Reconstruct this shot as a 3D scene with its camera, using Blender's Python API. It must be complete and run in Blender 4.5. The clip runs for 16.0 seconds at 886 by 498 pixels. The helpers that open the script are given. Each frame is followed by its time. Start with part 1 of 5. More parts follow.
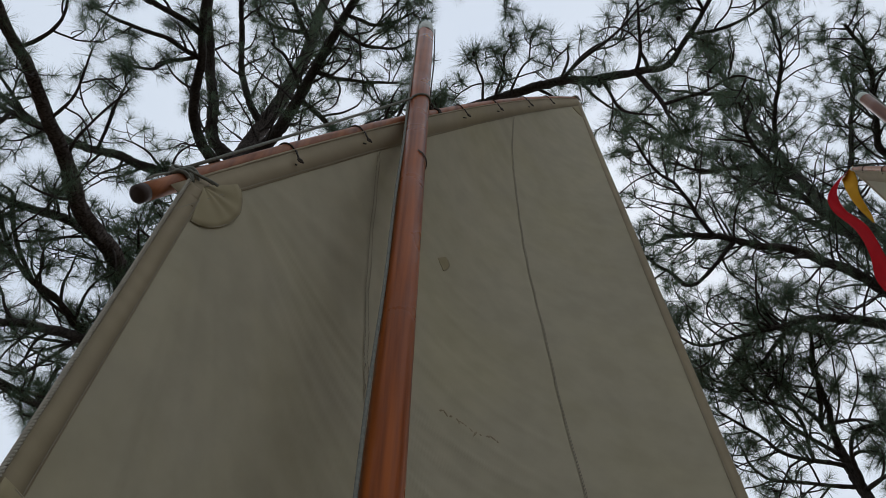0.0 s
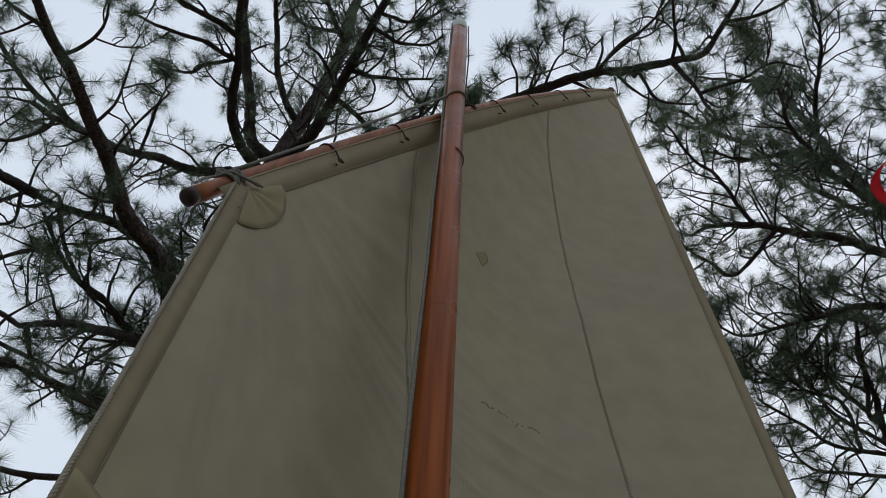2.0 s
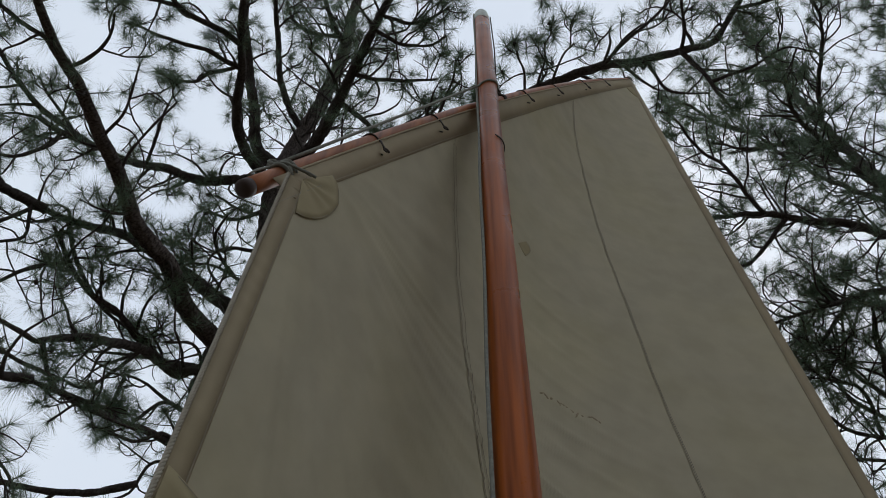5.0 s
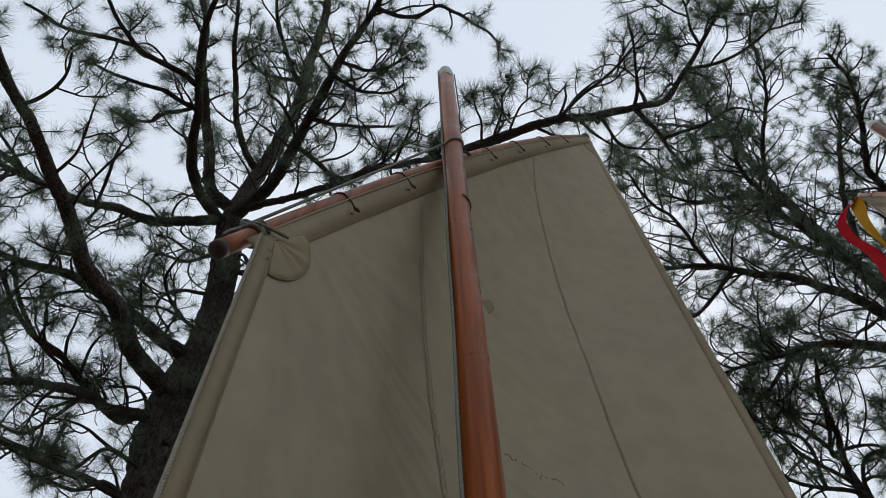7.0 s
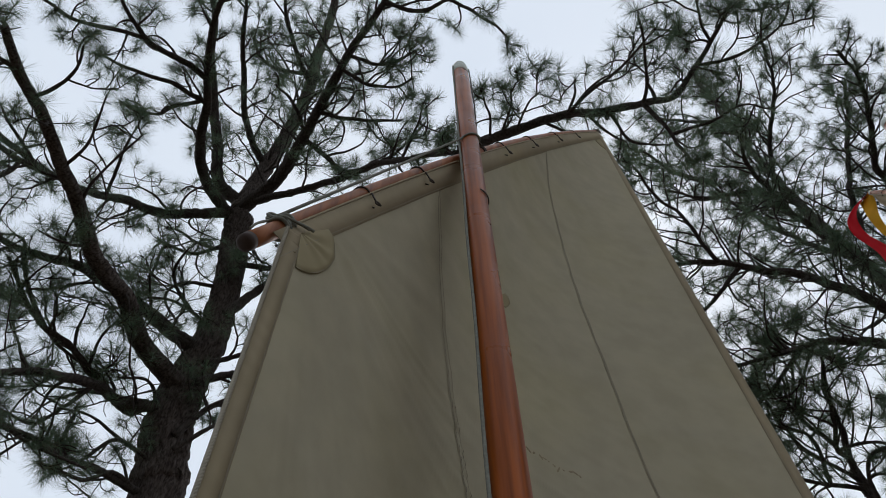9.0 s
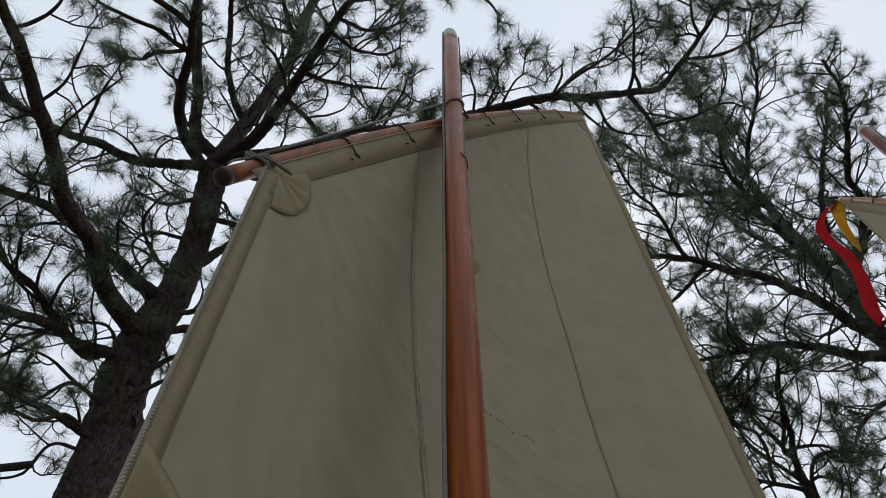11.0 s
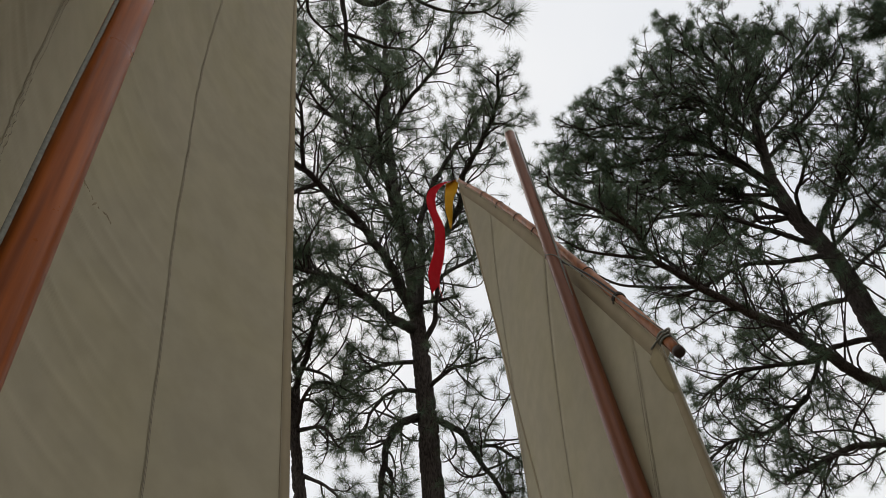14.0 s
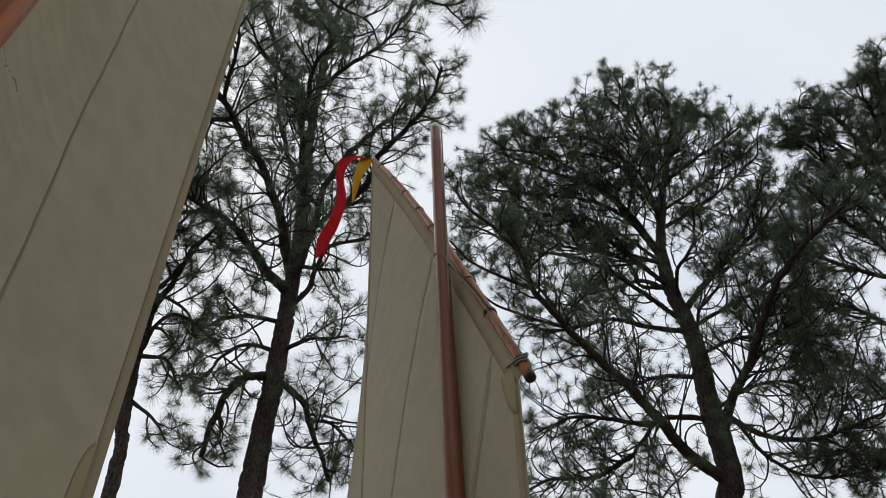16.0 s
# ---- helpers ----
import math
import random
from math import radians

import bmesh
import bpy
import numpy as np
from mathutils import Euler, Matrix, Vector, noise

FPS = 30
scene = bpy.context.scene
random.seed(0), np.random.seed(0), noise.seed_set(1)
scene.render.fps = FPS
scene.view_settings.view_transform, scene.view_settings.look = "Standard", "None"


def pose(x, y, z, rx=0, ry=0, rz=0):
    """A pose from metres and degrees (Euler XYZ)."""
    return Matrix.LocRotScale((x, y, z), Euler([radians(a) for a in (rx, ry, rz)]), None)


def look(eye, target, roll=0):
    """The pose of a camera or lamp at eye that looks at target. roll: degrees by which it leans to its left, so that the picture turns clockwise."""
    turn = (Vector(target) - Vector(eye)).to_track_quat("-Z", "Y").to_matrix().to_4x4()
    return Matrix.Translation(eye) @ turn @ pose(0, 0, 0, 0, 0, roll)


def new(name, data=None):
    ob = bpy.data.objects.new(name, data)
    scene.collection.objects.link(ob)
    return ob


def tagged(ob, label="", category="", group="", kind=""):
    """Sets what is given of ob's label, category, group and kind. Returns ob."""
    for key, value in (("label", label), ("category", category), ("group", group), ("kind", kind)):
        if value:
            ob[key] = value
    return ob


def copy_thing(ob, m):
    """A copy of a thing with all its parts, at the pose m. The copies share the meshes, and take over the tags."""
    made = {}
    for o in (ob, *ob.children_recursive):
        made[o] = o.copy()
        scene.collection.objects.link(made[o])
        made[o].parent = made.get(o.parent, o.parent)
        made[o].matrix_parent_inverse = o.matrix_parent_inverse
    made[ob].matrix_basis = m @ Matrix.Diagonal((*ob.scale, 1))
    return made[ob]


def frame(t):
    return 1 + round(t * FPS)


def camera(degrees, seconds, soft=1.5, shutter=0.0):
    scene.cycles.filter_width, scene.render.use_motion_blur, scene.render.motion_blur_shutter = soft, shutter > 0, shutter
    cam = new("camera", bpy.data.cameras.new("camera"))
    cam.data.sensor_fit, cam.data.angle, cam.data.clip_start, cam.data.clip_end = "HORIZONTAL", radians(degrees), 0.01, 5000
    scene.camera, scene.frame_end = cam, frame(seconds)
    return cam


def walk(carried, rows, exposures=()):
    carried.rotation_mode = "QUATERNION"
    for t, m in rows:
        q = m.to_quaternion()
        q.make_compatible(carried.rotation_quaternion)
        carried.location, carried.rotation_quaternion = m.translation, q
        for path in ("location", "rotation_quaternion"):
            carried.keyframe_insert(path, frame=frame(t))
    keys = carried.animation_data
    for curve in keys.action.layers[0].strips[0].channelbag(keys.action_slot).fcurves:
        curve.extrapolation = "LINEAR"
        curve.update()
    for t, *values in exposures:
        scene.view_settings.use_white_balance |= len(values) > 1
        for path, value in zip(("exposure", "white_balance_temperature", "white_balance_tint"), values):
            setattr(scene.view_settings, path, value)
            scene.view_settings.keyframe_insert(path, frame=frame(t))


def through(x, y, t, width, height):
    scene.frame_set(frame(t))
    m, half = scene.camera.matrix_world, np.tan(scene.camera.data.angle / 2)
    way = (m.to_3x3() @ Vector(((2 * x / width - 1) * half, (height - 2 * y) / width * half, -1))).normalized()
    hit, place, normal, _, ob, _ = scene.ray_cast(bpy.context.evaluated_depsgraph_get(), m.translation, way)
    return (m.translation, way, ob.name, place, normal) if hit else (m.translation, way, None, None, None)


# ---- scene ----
cam = camera(56.07, 16.0, 0.7)
PATH = [
    (0, (-0.0071, 0.0002, 1.5920), (-0.0154, 0.9947, 3.3272), 1.25),
    (0.5, (-0.0102, -0.0068, 1.5546), (-0.0375, 0.9860, 3.2905), 2.05),
    (1, (-0.0157, -0.0122, 1.5470), (-0.0706, 0.9842, 3.2802), 3.06),
    (1.5, (-0.0134, -0.0088, 1.5591), (-0.0894, 0.9951, 3.2873), 3.71),
    (2, (-0.0104, -0.0184, 1.5625), (-0.1077, 0.9861, 3.2892), 4.49),
    (2.5, (-0.0210, -0.0400, 1.5339), (-0.1613, 0.9566, 3.2622), 5.71),
    (3, (-0.0366, -0.0467, 1.5198), (-0.2210, 0.9418, 3.2486), 6.84),
    (5.5, (-0.1492, 0.0372, 1.5926), (-0.2078, 1.0362, 3.3242), 0.65),
    (6, (-0.1675, 0.0173, 1.5831), (-0.1793, 0.9494, 3.3526), -1.01),
    (6.5, (-0.1582, -0.0026, 1.5861), (-0.1478, 0.8968, 3.3725), -2.23),
    (7, (-0.1588, -0.0121, 1.5911), (-0.1385, 0.8985, 3.3717), -2.48),
    (7.5, (-0.1824, -0.0172, 1.5830), (-0.1682, 0.8990, 3.3607), -1.87),
    (8, (-0.1909, -0.0213, 1.5799), (-0.1825, 0.8987, 3.3557), -1.56),
    (10.5, (-0.1995, -0.0145, 1.5571), (-0.1629, 0.9119, 3.3293), -0.46),
    (11, (-0.1974, 0.0106, 1.5477), (-0.1185, 0.9799, 3.2954), -0.09),
    (11.5, (-0.1749, 0.0603, 1.5419), (-0.0186, 1.0874, 3.2509), 1.59),
    (12, (-0.1749, 0.0730, 1.5283), (0.1331, 1.1134, 3.2084), -0.31),
    (12.5, (-0.2272, 0.1065, 1.4991), (0.3134, 1.0915, 3.1537), -6.72),
    (13, (-0.2378, 0.1667, 1.5133), (0.4961, 1.0875, 3.1299), -9.39),
    (13.5, (-0.2399, 0.1613, 1.5114), (0.6493, 1.0190, 3.0842), -10.39),
    (14, (-0.2254, 0.1452, 1.5023), (0.7636, 0.9326, 3.0520), -10.13),
    (14.5, (-0.2322, 0.1247, 1.4648), (0.8152, 0.8360, 3.0130), -8.97),
    (15, (-0.2323, 0.1330, 1.4631), (0.8715, 0.7710, 3.0040), -7.34),
    (15.5, (-0.2511, 0.1246, 1.4551), (0.8855, 0.7443, 2.9796), -4.14),
    (16, (-0.2443, 0.1407, 1.4599), (0.9188, 0.7373, 2.9736), -2.13),
]

walk(cam, [(t, look(eye, target, roll)) for t, eye, target, roll in PATH],
     [(0, -0.13, 6300, 10), (7, -0.08, 6350, 10), (11, -0.04, 6400, 10), (12.5, -0.02, 6950, 12), (14.5, 0.10, 7150, 12), (16, 0.06, 6800, 10)])

# ---- sky and light ----
SUN_ELEVATION, SUN_ROTATION = 58, 20
world = bpy.data.worlds.new("overcast_sky")
scene.world = world
world.use_nodes = True
wn, wl = world.node_tree.nodes, world.node_tree.links
wn.clear()
w_out = wn.new("ShaderNodeOutputWorld")
w_bg = wn.new("ShaderNodeBackground")
w_sky = wn.new("ShaderNodeTexSky")
w_sky.sky_type = "NISHITA"
w_sky.sun_disc = False
w_sky.sun_elevation, w_sky.sun_rotation = radians(SUN_ELEVATION), radians(SUN_ROTATION)
w_sky.air_density, w_sky.dust_density, w_sky.ozone_density = 1.0, 6.0, 1.0
w_mix = wn.new("ShaderNodeMix")
w_mix.data_type = "RGBA"
w_mix.inputs["Factor"].default_value = 0.97
w_cloud = wn.new("ShaderNodeTexNoise")
w_cloud.inputs["Scale"].default_value = 2.2
w_cloud.inputs["Detail"].default_value = 4.0
w_coord = wn.new("ShaderNodeTexCoord")
w_ramp = wn.new("ShaderNodeValToRGB")
w_ramp.color_ramp.elements[0].position, w_ramp.color_ramp.elements[0].color = 0.3, (6.9, 7.7, 8.8, 1)
w_ramp.color_ramp.elements[1].position, w_ramp.color_ramp.elements[1].color = 0.75, (8.3, 8.9, 9.6, 1)
wl.new(w_coord.outputs["Generated"], w_cloud.inputs["Vector"])
wl.new(w_cloud.outputs["Fac"], w_ramp.inputs["Fac"])
wl.new(w_sky.outputs["Color"], w_mix.inputs["A"])
wl.new(w_ramp.outputs["Color"], w_mix.inputs["B"])
wl.new(w_mix.outputs["Result"], w_bg.inputs["Color"])
wl.new(w_bg.outputs["Background"], w_out.inputs["Surface"])
w_bg.inputs["Strength"].default_value = 0.10

sun_data = bpy.data.lights.new("sun", "SUN")
sun_data.energy, sun_data.angle, sun_data.color = 0.6, radians(25), (1.0, 0.97, 0.93)
sun = new("sun", sun_data)
sun.matrix_world = look((0, 0, 30), (math.sin(radians(SUN_ROTATION)) * -10, math.cos(radians(SUN_ROTATION)) * -10, 30 - 10 * math.tan(radians(SUN_ELEVATION))))
scene.view_settings.exposure = 0.0


# ---- materials ----
def material(name):
    m = bpy.data.materials.new(name)
    m.use_nodes = True
    nodes, links = m.node_tree.nodes, m.node_tree.links
    return m, nodes, links, nodes["Principled BSDF"]


def noise_node(nodes, links, scale, detail=4.0, stretch=None, kind="Object"):
    coord = nodes.new("ShaderNodeTexCoord")
    n = nodes.new("ShaderNodeTexNoise")
    n.inputs["Scale"].default_value, n.inputs["Detail"].default_value = scale, detail
    if stretch:
        mapping = nodes.new("ShaderNodeMapping")
        mapping.inputs["Scale"].default_value = stretch
        links.new(coord.outputs[kind], mapping.inputs["Vector"])
        links.new(mapping.outputs["Vector"], n.inputs["Vector"])
    else:
        links.new(coord.outputs[kind], n.inputs["Vector"])
    return n


def ramp_node(nodes, links, source, stops):
    r = nodes.new("ShaderNodeValToRGB")
    while len(r.color_ramp.elements) < len(stops):
        r.color_ramp.elements.new(0.5)
    for e, (p, c) in zip(r.color_ramp.elements, stops):
        e.position, e.color = p, (*c, 1)
    links.new(source, r.inputs["Fac"])
    return r


def mixed(nodes, links, a, b, factor=0.5, mode="MIX"):
    x = nodes.new("ShaderNodeMix")
    x.data_type, x.blend_type = "RGBA", mode
    x.inputs["Factor"].default_value = factor
    links.new(a, x.inputs["A"])
    links.new(b, x.inputs["B"])
    return x.outputs["Result"]


def bump_node(nodes, links, source, strength, distance, bsdf):
    b = nodes.new("ShaderNodeBump")
    b.inputs["Strength"].default_value, b.inputs["Distance"].default_value = strength, distance
    links.new(source, b.inputs["Height"])
    links.new(b.outputs["Normal"], bsdf.inputs["Normal"])


def cloth_material(name, light, dark, through=0.3):
    m, n, l, p = material(name)
    big = noise_node(n, l, 1.6, 5)
    fine = noise_node(n, l, 14, 6)
    c1 = ramp_node(n, l, big.outputs["Fac"], [(0.3, dark), (0.7, light)])
    c2 = ramp_node(n, l, fine.outputs["Fac"], [(0.35, (0.86, 0.86, 0.86)), (0.65, (1, 1, 1))])
    stain = noise_node(n, l, 3.1, 3)
    c3 = ramp_node(n, l, stain.outputs["Fac"], [(0.42, (1, 1, 1)), (0.72, (0.97, 0.965, 0.86))])
    colour = mixed(n, l, c1.outputs["Color"], c2.outputs["Color"], 0.6, "MULTIPLY")
    colour = mixed(n, l, colour, c3.outputs["Color"], 0.6, "MULTIPLY")
    l.new(colour, p.inputs["Base Color"])
    p.inputs["Roughness"].default_value = 0.85
    p.inputs["Specular IOR Level"].default_value = 0.15
    weave = noise_node(n, l, 420, 2)
    wrinkle = noise_node(n, l, 1.0, 4, (6, 6, 11))
    bump_node(n, l, mixed(n, l, wrinkle.outputs["Color"], weave.outputs["Color"], 0.05), 0.22, 0.008, p)
    t = n.new("ShaderNodeBsdfTranslucent")
    l.new(colour, t.inputs["Color"])
    x = n.new("ShaderNodeMixShader")
    x.inputs["Fac"].default_value = through
    l.new(p.outputs["BSDF"], x.inputs[1])
    l.new(t.outputs["BSDF"], x.inputs[2])
    l.new(x.outputs["Shader"], n["Material Output"].inputs["Surface"])
    return m


def wood_material(name, light, dark, gloss=0.28, shine=0.25):
    m, n, l, p = material(name)
    grain = noise_node(n, l, 1.0, 8, (60, 60, 2.2))
    figure = noise_node(n, l, 1.0, 3, (14, 14, 0.7))
    c1 = ramp_node(n, l, grain.outputs["Fac"], [(0.22, dark), (0.66, light)])
    c2 = ramp_node(n, l, figure.outputs["Fac"], [(0.35, (0.86, 0.82, 0.78)), (0.65, (1, 1, 1))])
    l.new(mixed(n, l, c1.outputs["Color"], c2.outputs["Color"], 0.8, "MULTIPLY"), p.inputs["Base Color"])
    wear = noise_node(n, l, 9, 5)
    r = ramp_node(n, l, wear.outputs["Fac"], [(0.3, (gloss, gloss, gloss)), (0.75, (gloss + 0.2,) * 3)])
    l.new(r.outputs["Color"], p.inputs["Roughness"])
    p.inputs["Specular IOR Level"].default_value = shine
    p.inputs["Coat Weight"].default_value = 0.06
    p.inputs["Coat Roughness"].default_value = 0.08
    ripple = noise_node(n, l, 1.0, 3, (30, 30, 11))
    bump_node(n, l, mixed(n, l, ripple.outputs["Color"], grain.outputs["Color"], 0.25), 0.05, 0.004, p)
    return m


def bark_material(name, ridge, crack):
    m, n, l, p = material(name)
    broad = noise_node(n, l, 1.0, 5, (9, 9, 2.6))
    flakes = noise_node(n, l, 1.0, 7, (55, 55, 16))
    fine = noise_node(n, l, 150, 4)
    c1 = ramp_node(n, l, flakes.outputs["Fac"], [(0.36, crack), (0.62, ridge)])
    c2 = ramp_node(n, l, broad.outputs["Fac"], [(0.3, (0.66, 0.62, 0.60)), (0.7, (1, 1, 1))])
    l.new(mixed(n, l, c1.outputs["Color"], c2.outputs["Color"], 0.9, "MULTIPLY"), p.inputs["Base Color"])
    p.inputs["Roughness"].default_value = 0.95
    p.inputs["Specular IOR Level"].default_value = 0.1
    bump_node(n, l, mixed(n, l, flakes.outputs["Color"], fine.outputs["Color"], 0.25), 0.8, 0.02, p)
    return m


def needle_material(name, light, dark):
    m, n, l, p = material(name)
    g = n.new("ShaderNodeNewGeometry")
    c = ramp_node(n, l, g.outputs["Random Per Island"], [(0.0, dark), (0.8, light), (1.0, (0.13, 0.12, 0.055))])
    l.new(c.outputs["Color"], p.inputs["Base Color"])
    p.inputs["Roughness"].default_value = 0.55
    t = n.new("ShaderNodeBsdfTranslucent")
    l.new(c.outputs["Color"], t.inputs["Color"])
    x = n.new("ShaderNodeMixShader")
    x.inputs["Fac"].default_value = 0.45
    l.new(p.outputs["BSDF"], x.inputs[1])
    l.new(t.outputs["BSDF"], x.inputs[2])
    l.new(x.outputs["Shader"], n["Material Output"].inputs["Surface"])
    return m


def plain_material(name, colour, rough=0.8, vary=0.25, scale=30, metal=0.0):
    m, n, l, p = material(name)
    f = noise_node(n, l, scale, 5)
    c = ramp_node(n, l, f.outputs["Fac"], [(0.3, tuple(v * (1 - vary) for v in colour)), (0.7, colour)])
    l.new(c.outputs["Color"], p.inputs["Base Color"])
    p.inputs["Roughness"].default_value, p.inputs["Metallic"].default_value = rough, metal
    bump_node(n, l, f.outputs["Fac"], 0.3, 0.002, p)
    return m


CLOTH = cloth_material("sail_canvas", (0.482, 0.425, 0.303), (0.428, 0.378, 0.270), 0.22)
CLOTH_DOUBLE = cloth_material("sail_canvas_doubled", (0.355, 0.288, 0.188), (0.305, 0.246, 0.160), 0.08)
PATCH = cloth_material("sail_patch_canvas", (0.372, 0.309, 0.187), (0.315, 0.260, 0.152), 0.10)
THREAD = plain_material("seam_thread", (0.20, 0.165, 0.115))
STITCH = plain_material("bolt_rope_fibre", (0.36, 0.325, 0.25), 0.9)
HEM_THREAD = plain_material("hem_thread", (0.29, 0.245, 0.17))
ROPE = plain_material("grey_rope", (0.22, 0.22, 0.18), 0.9, 0.4, 120)
CORD = plain_material("dark_cord", (0.06, 0.045, 0.035), 0.8, 0.4, 120)
SPAR = wood_material("varnished_spar", (0.350, 0.088, 0.013), (0.090, 0.018, 0.003), 0.24, 0.10)
YARD_WOOD = wood_material("varnished_yard", (0.36, 0.13, 0.05), (0.13, 0.044, 0.018), 0.42, 0.2)
SPAR_DARK = wood_material("varnished_dark_spar", (0.21, 0.075, 0.034), (0.11, 0.036, 0.016))
# sealed yard ends, and the painted shade in sheave and cringle holes
END_GRAIN_HOLE_SHADE = plain_material("dark_end_grain_and_hole_shade", (0.05, 0.03, 0.022), 0.8)
CAP = plain_material("weathered_cap", (0.62, 0.66, 0.58), 0.6, 0.35, 60)
BARK = bark_material("pine_bark", (0.124, 0.103, 0.092), (0.046, 0.037, 0.032))
BARK_THIN = bark_material("pine_limb_bark", (0.090, 0.077, 0.070), (0.048, 0.041, 0.037))
NEEDLES = needle_material("pine_needles", (0.115, 0.168, 0.100), (0.067, 0.103, 0.063))
NEEDLES_DEEP = needle_material("deep_green_needles", (0.106, 0.164, 0.096), (0.060, 0.100, 0.060))
FLAG_RED = cloth_material("red_bunting", (0.62, 0.02, 0.03), (0.50, 0.012, 0.02), 0.35)
FLAG_YELLOW = cloth_material("yellow_bunting", (0.72, 0.40, 0.03), (0.60, 0.32, 0.02), 0.35)
GROUND = plain_material("pine_straw_ground", (0.13, 0.095, 0.06), 0.95, 0.6, 3)


# ---- mesh helpers ----
def smooth_line(points, step):
    """Catmull-Rom through the points, about one sample every step metres."""
    p = np.array(points, float)
    if len(p) == 2:
        n = max(2, int(np.linalg.norm(p[1] - p[0]) / step) + 1)
        return p[0] + np.linspace(0, 1, n)[:, None] * (p[1] - p[0])
    q = np.vstack([2 * p[0] - p[1], p, 2 * p[-1] - p[-2]])
    out = []
    for k in range(1, len(q) - 2):
        n = max(2, int(np.linalg.norm(q[k + 1] - q[k]) / step))
        t = np.linspace(0, 1, n, endpoint=False)[:, None]
        out.append(0.5 * (2 * q[k] + (q[k + 1] - q[k - 1]) * t + (2 * q[k - 1] - 5 * q[k] + 4 * q[k + 1] - q[k + 2]) * t**2
                          + (3 * q[k] - q[k - 1] - 3 * q[k + 1] + q[k + 2]) * t**3))
    out.append(p[-1:])
    return np.vstack(out)


class Build:
    """Collects vertices and faces of one mesh."""

    def __init__(self):
        self.v, self.f, self.n = [], [], 0

    def add(self, verts, faces):
        self.v.append(np.asarray(verts, float))
        self.f.extend([tuple(int(i) + self.n for i in f) for f in faces])
        self.n += len(verts)

    def tube(self, line, radii, sides, caps=True, rough=0.0, relief=None):
        line = np.asarray(line, float)
        m = len(line)
        radii = np.broadcast_to(np.asarray(radii, float), (m,))
        d = np.gradient(line, axis=0)
        d /= np.linalg.norm(d, axis=1)[:, None] + 1e-9
        ref = np.array([0.0, 0.0, 1.0]) if abs(d[:, 2].mean()) < 0.8 else np.array([1.0, 0.0, 0.0])
        a = np.cross(d, ref)
        a /= np.linalg.norm(a, axis=1)[:, None] + 1e-9
        b = np.cross(d, a)
        ang = np.linspace(0, 2 * np.pi, sides, endpoint=False)
        r = radii[:, None] * np.ones(sides)
        if rough:
            r = r * (1 + rough * np.random.uniform(-1, 1, r.shape))
        if relief is not None:
            r = r + relief
        ring = line[:, None] + r[..., None] * (np.cos(ang)[None, :, None] * a[:, None] + np.sin(ang)[None, :, None] * b[:, None])
        faces = []
        for k in range(m - 1):
            for j in range(sides):
                j2 = (j + 1) % sides
                faces.append((k * sides + j, k * sides + j2, (k + 1) * sides + j2, (k + 1) * sides + j))
        if caps:
            faces.append(tuple(range(sides))[::-1])
            faces.append(tuple((m - 1) * sides + j for j in range(sides)))
        self.add(ring.reshape(-1, 3), faces)

    def mesh(self, name, material_, smooth=True):
        me = bpy.data.meshes.new(name)
        me.from_pydata(np.vstack(self.v).tolist(), [], self.f)
        me.materials.append(material_)
        me.update()
        if smooth:
            me.polygons.foreach_set("use_smooth", [True] * len(me.polygons))
        return me


def part(name, build, material_, parent, label="", smooth=True):
    ob = new(name, build.mesh(name, material_, smooth))
    ob.parent = parent
    return tagged(ob, label)


def root(name, place, label, category, group=""):
    ob = new(name)
    ob.empty_display_size = 0.1
    ob.location = place
    return tagged(ob, label, category, group)


def local(points, place):
    return np.asarray(points, float) - np.asarray(place, float)


# ---- ground ----
g = Build()
rings, spokes = [0.0, 4, 10, 25, 60, 150, 400, 1500, 4000], 48
verts = [(0, 0, 0)]
for r in rings[1:]:
    for k in range(spokes):
        a = 2 * math.pi * k / spokes
        z = 0.0 if r < 5 else 0.12 * noise.noise((r * math.cos(a) * 0.11, r * math.sin(a) * 0.11, 0)) - 0.05
        verts.append((r * math.cos(a), r * math.sin(a), z))
faces = [(0, 1 + k, 1 + (k + 1) % spokes) for k in range(spokes)]
for i in range(len(rings) - 2):
    for k in range(spokes):
        a, b = 1 + i * spokes + k, 1 + i * spokes + (k + 1) % spokes
        faces.append((a, a + spokes, b + spokes, b))
g.add(verts, faces)
tagged(new("ground", g.mesh("ground", GROUND)), "brown pine straw ground under the trees", "ground", kind="structure")


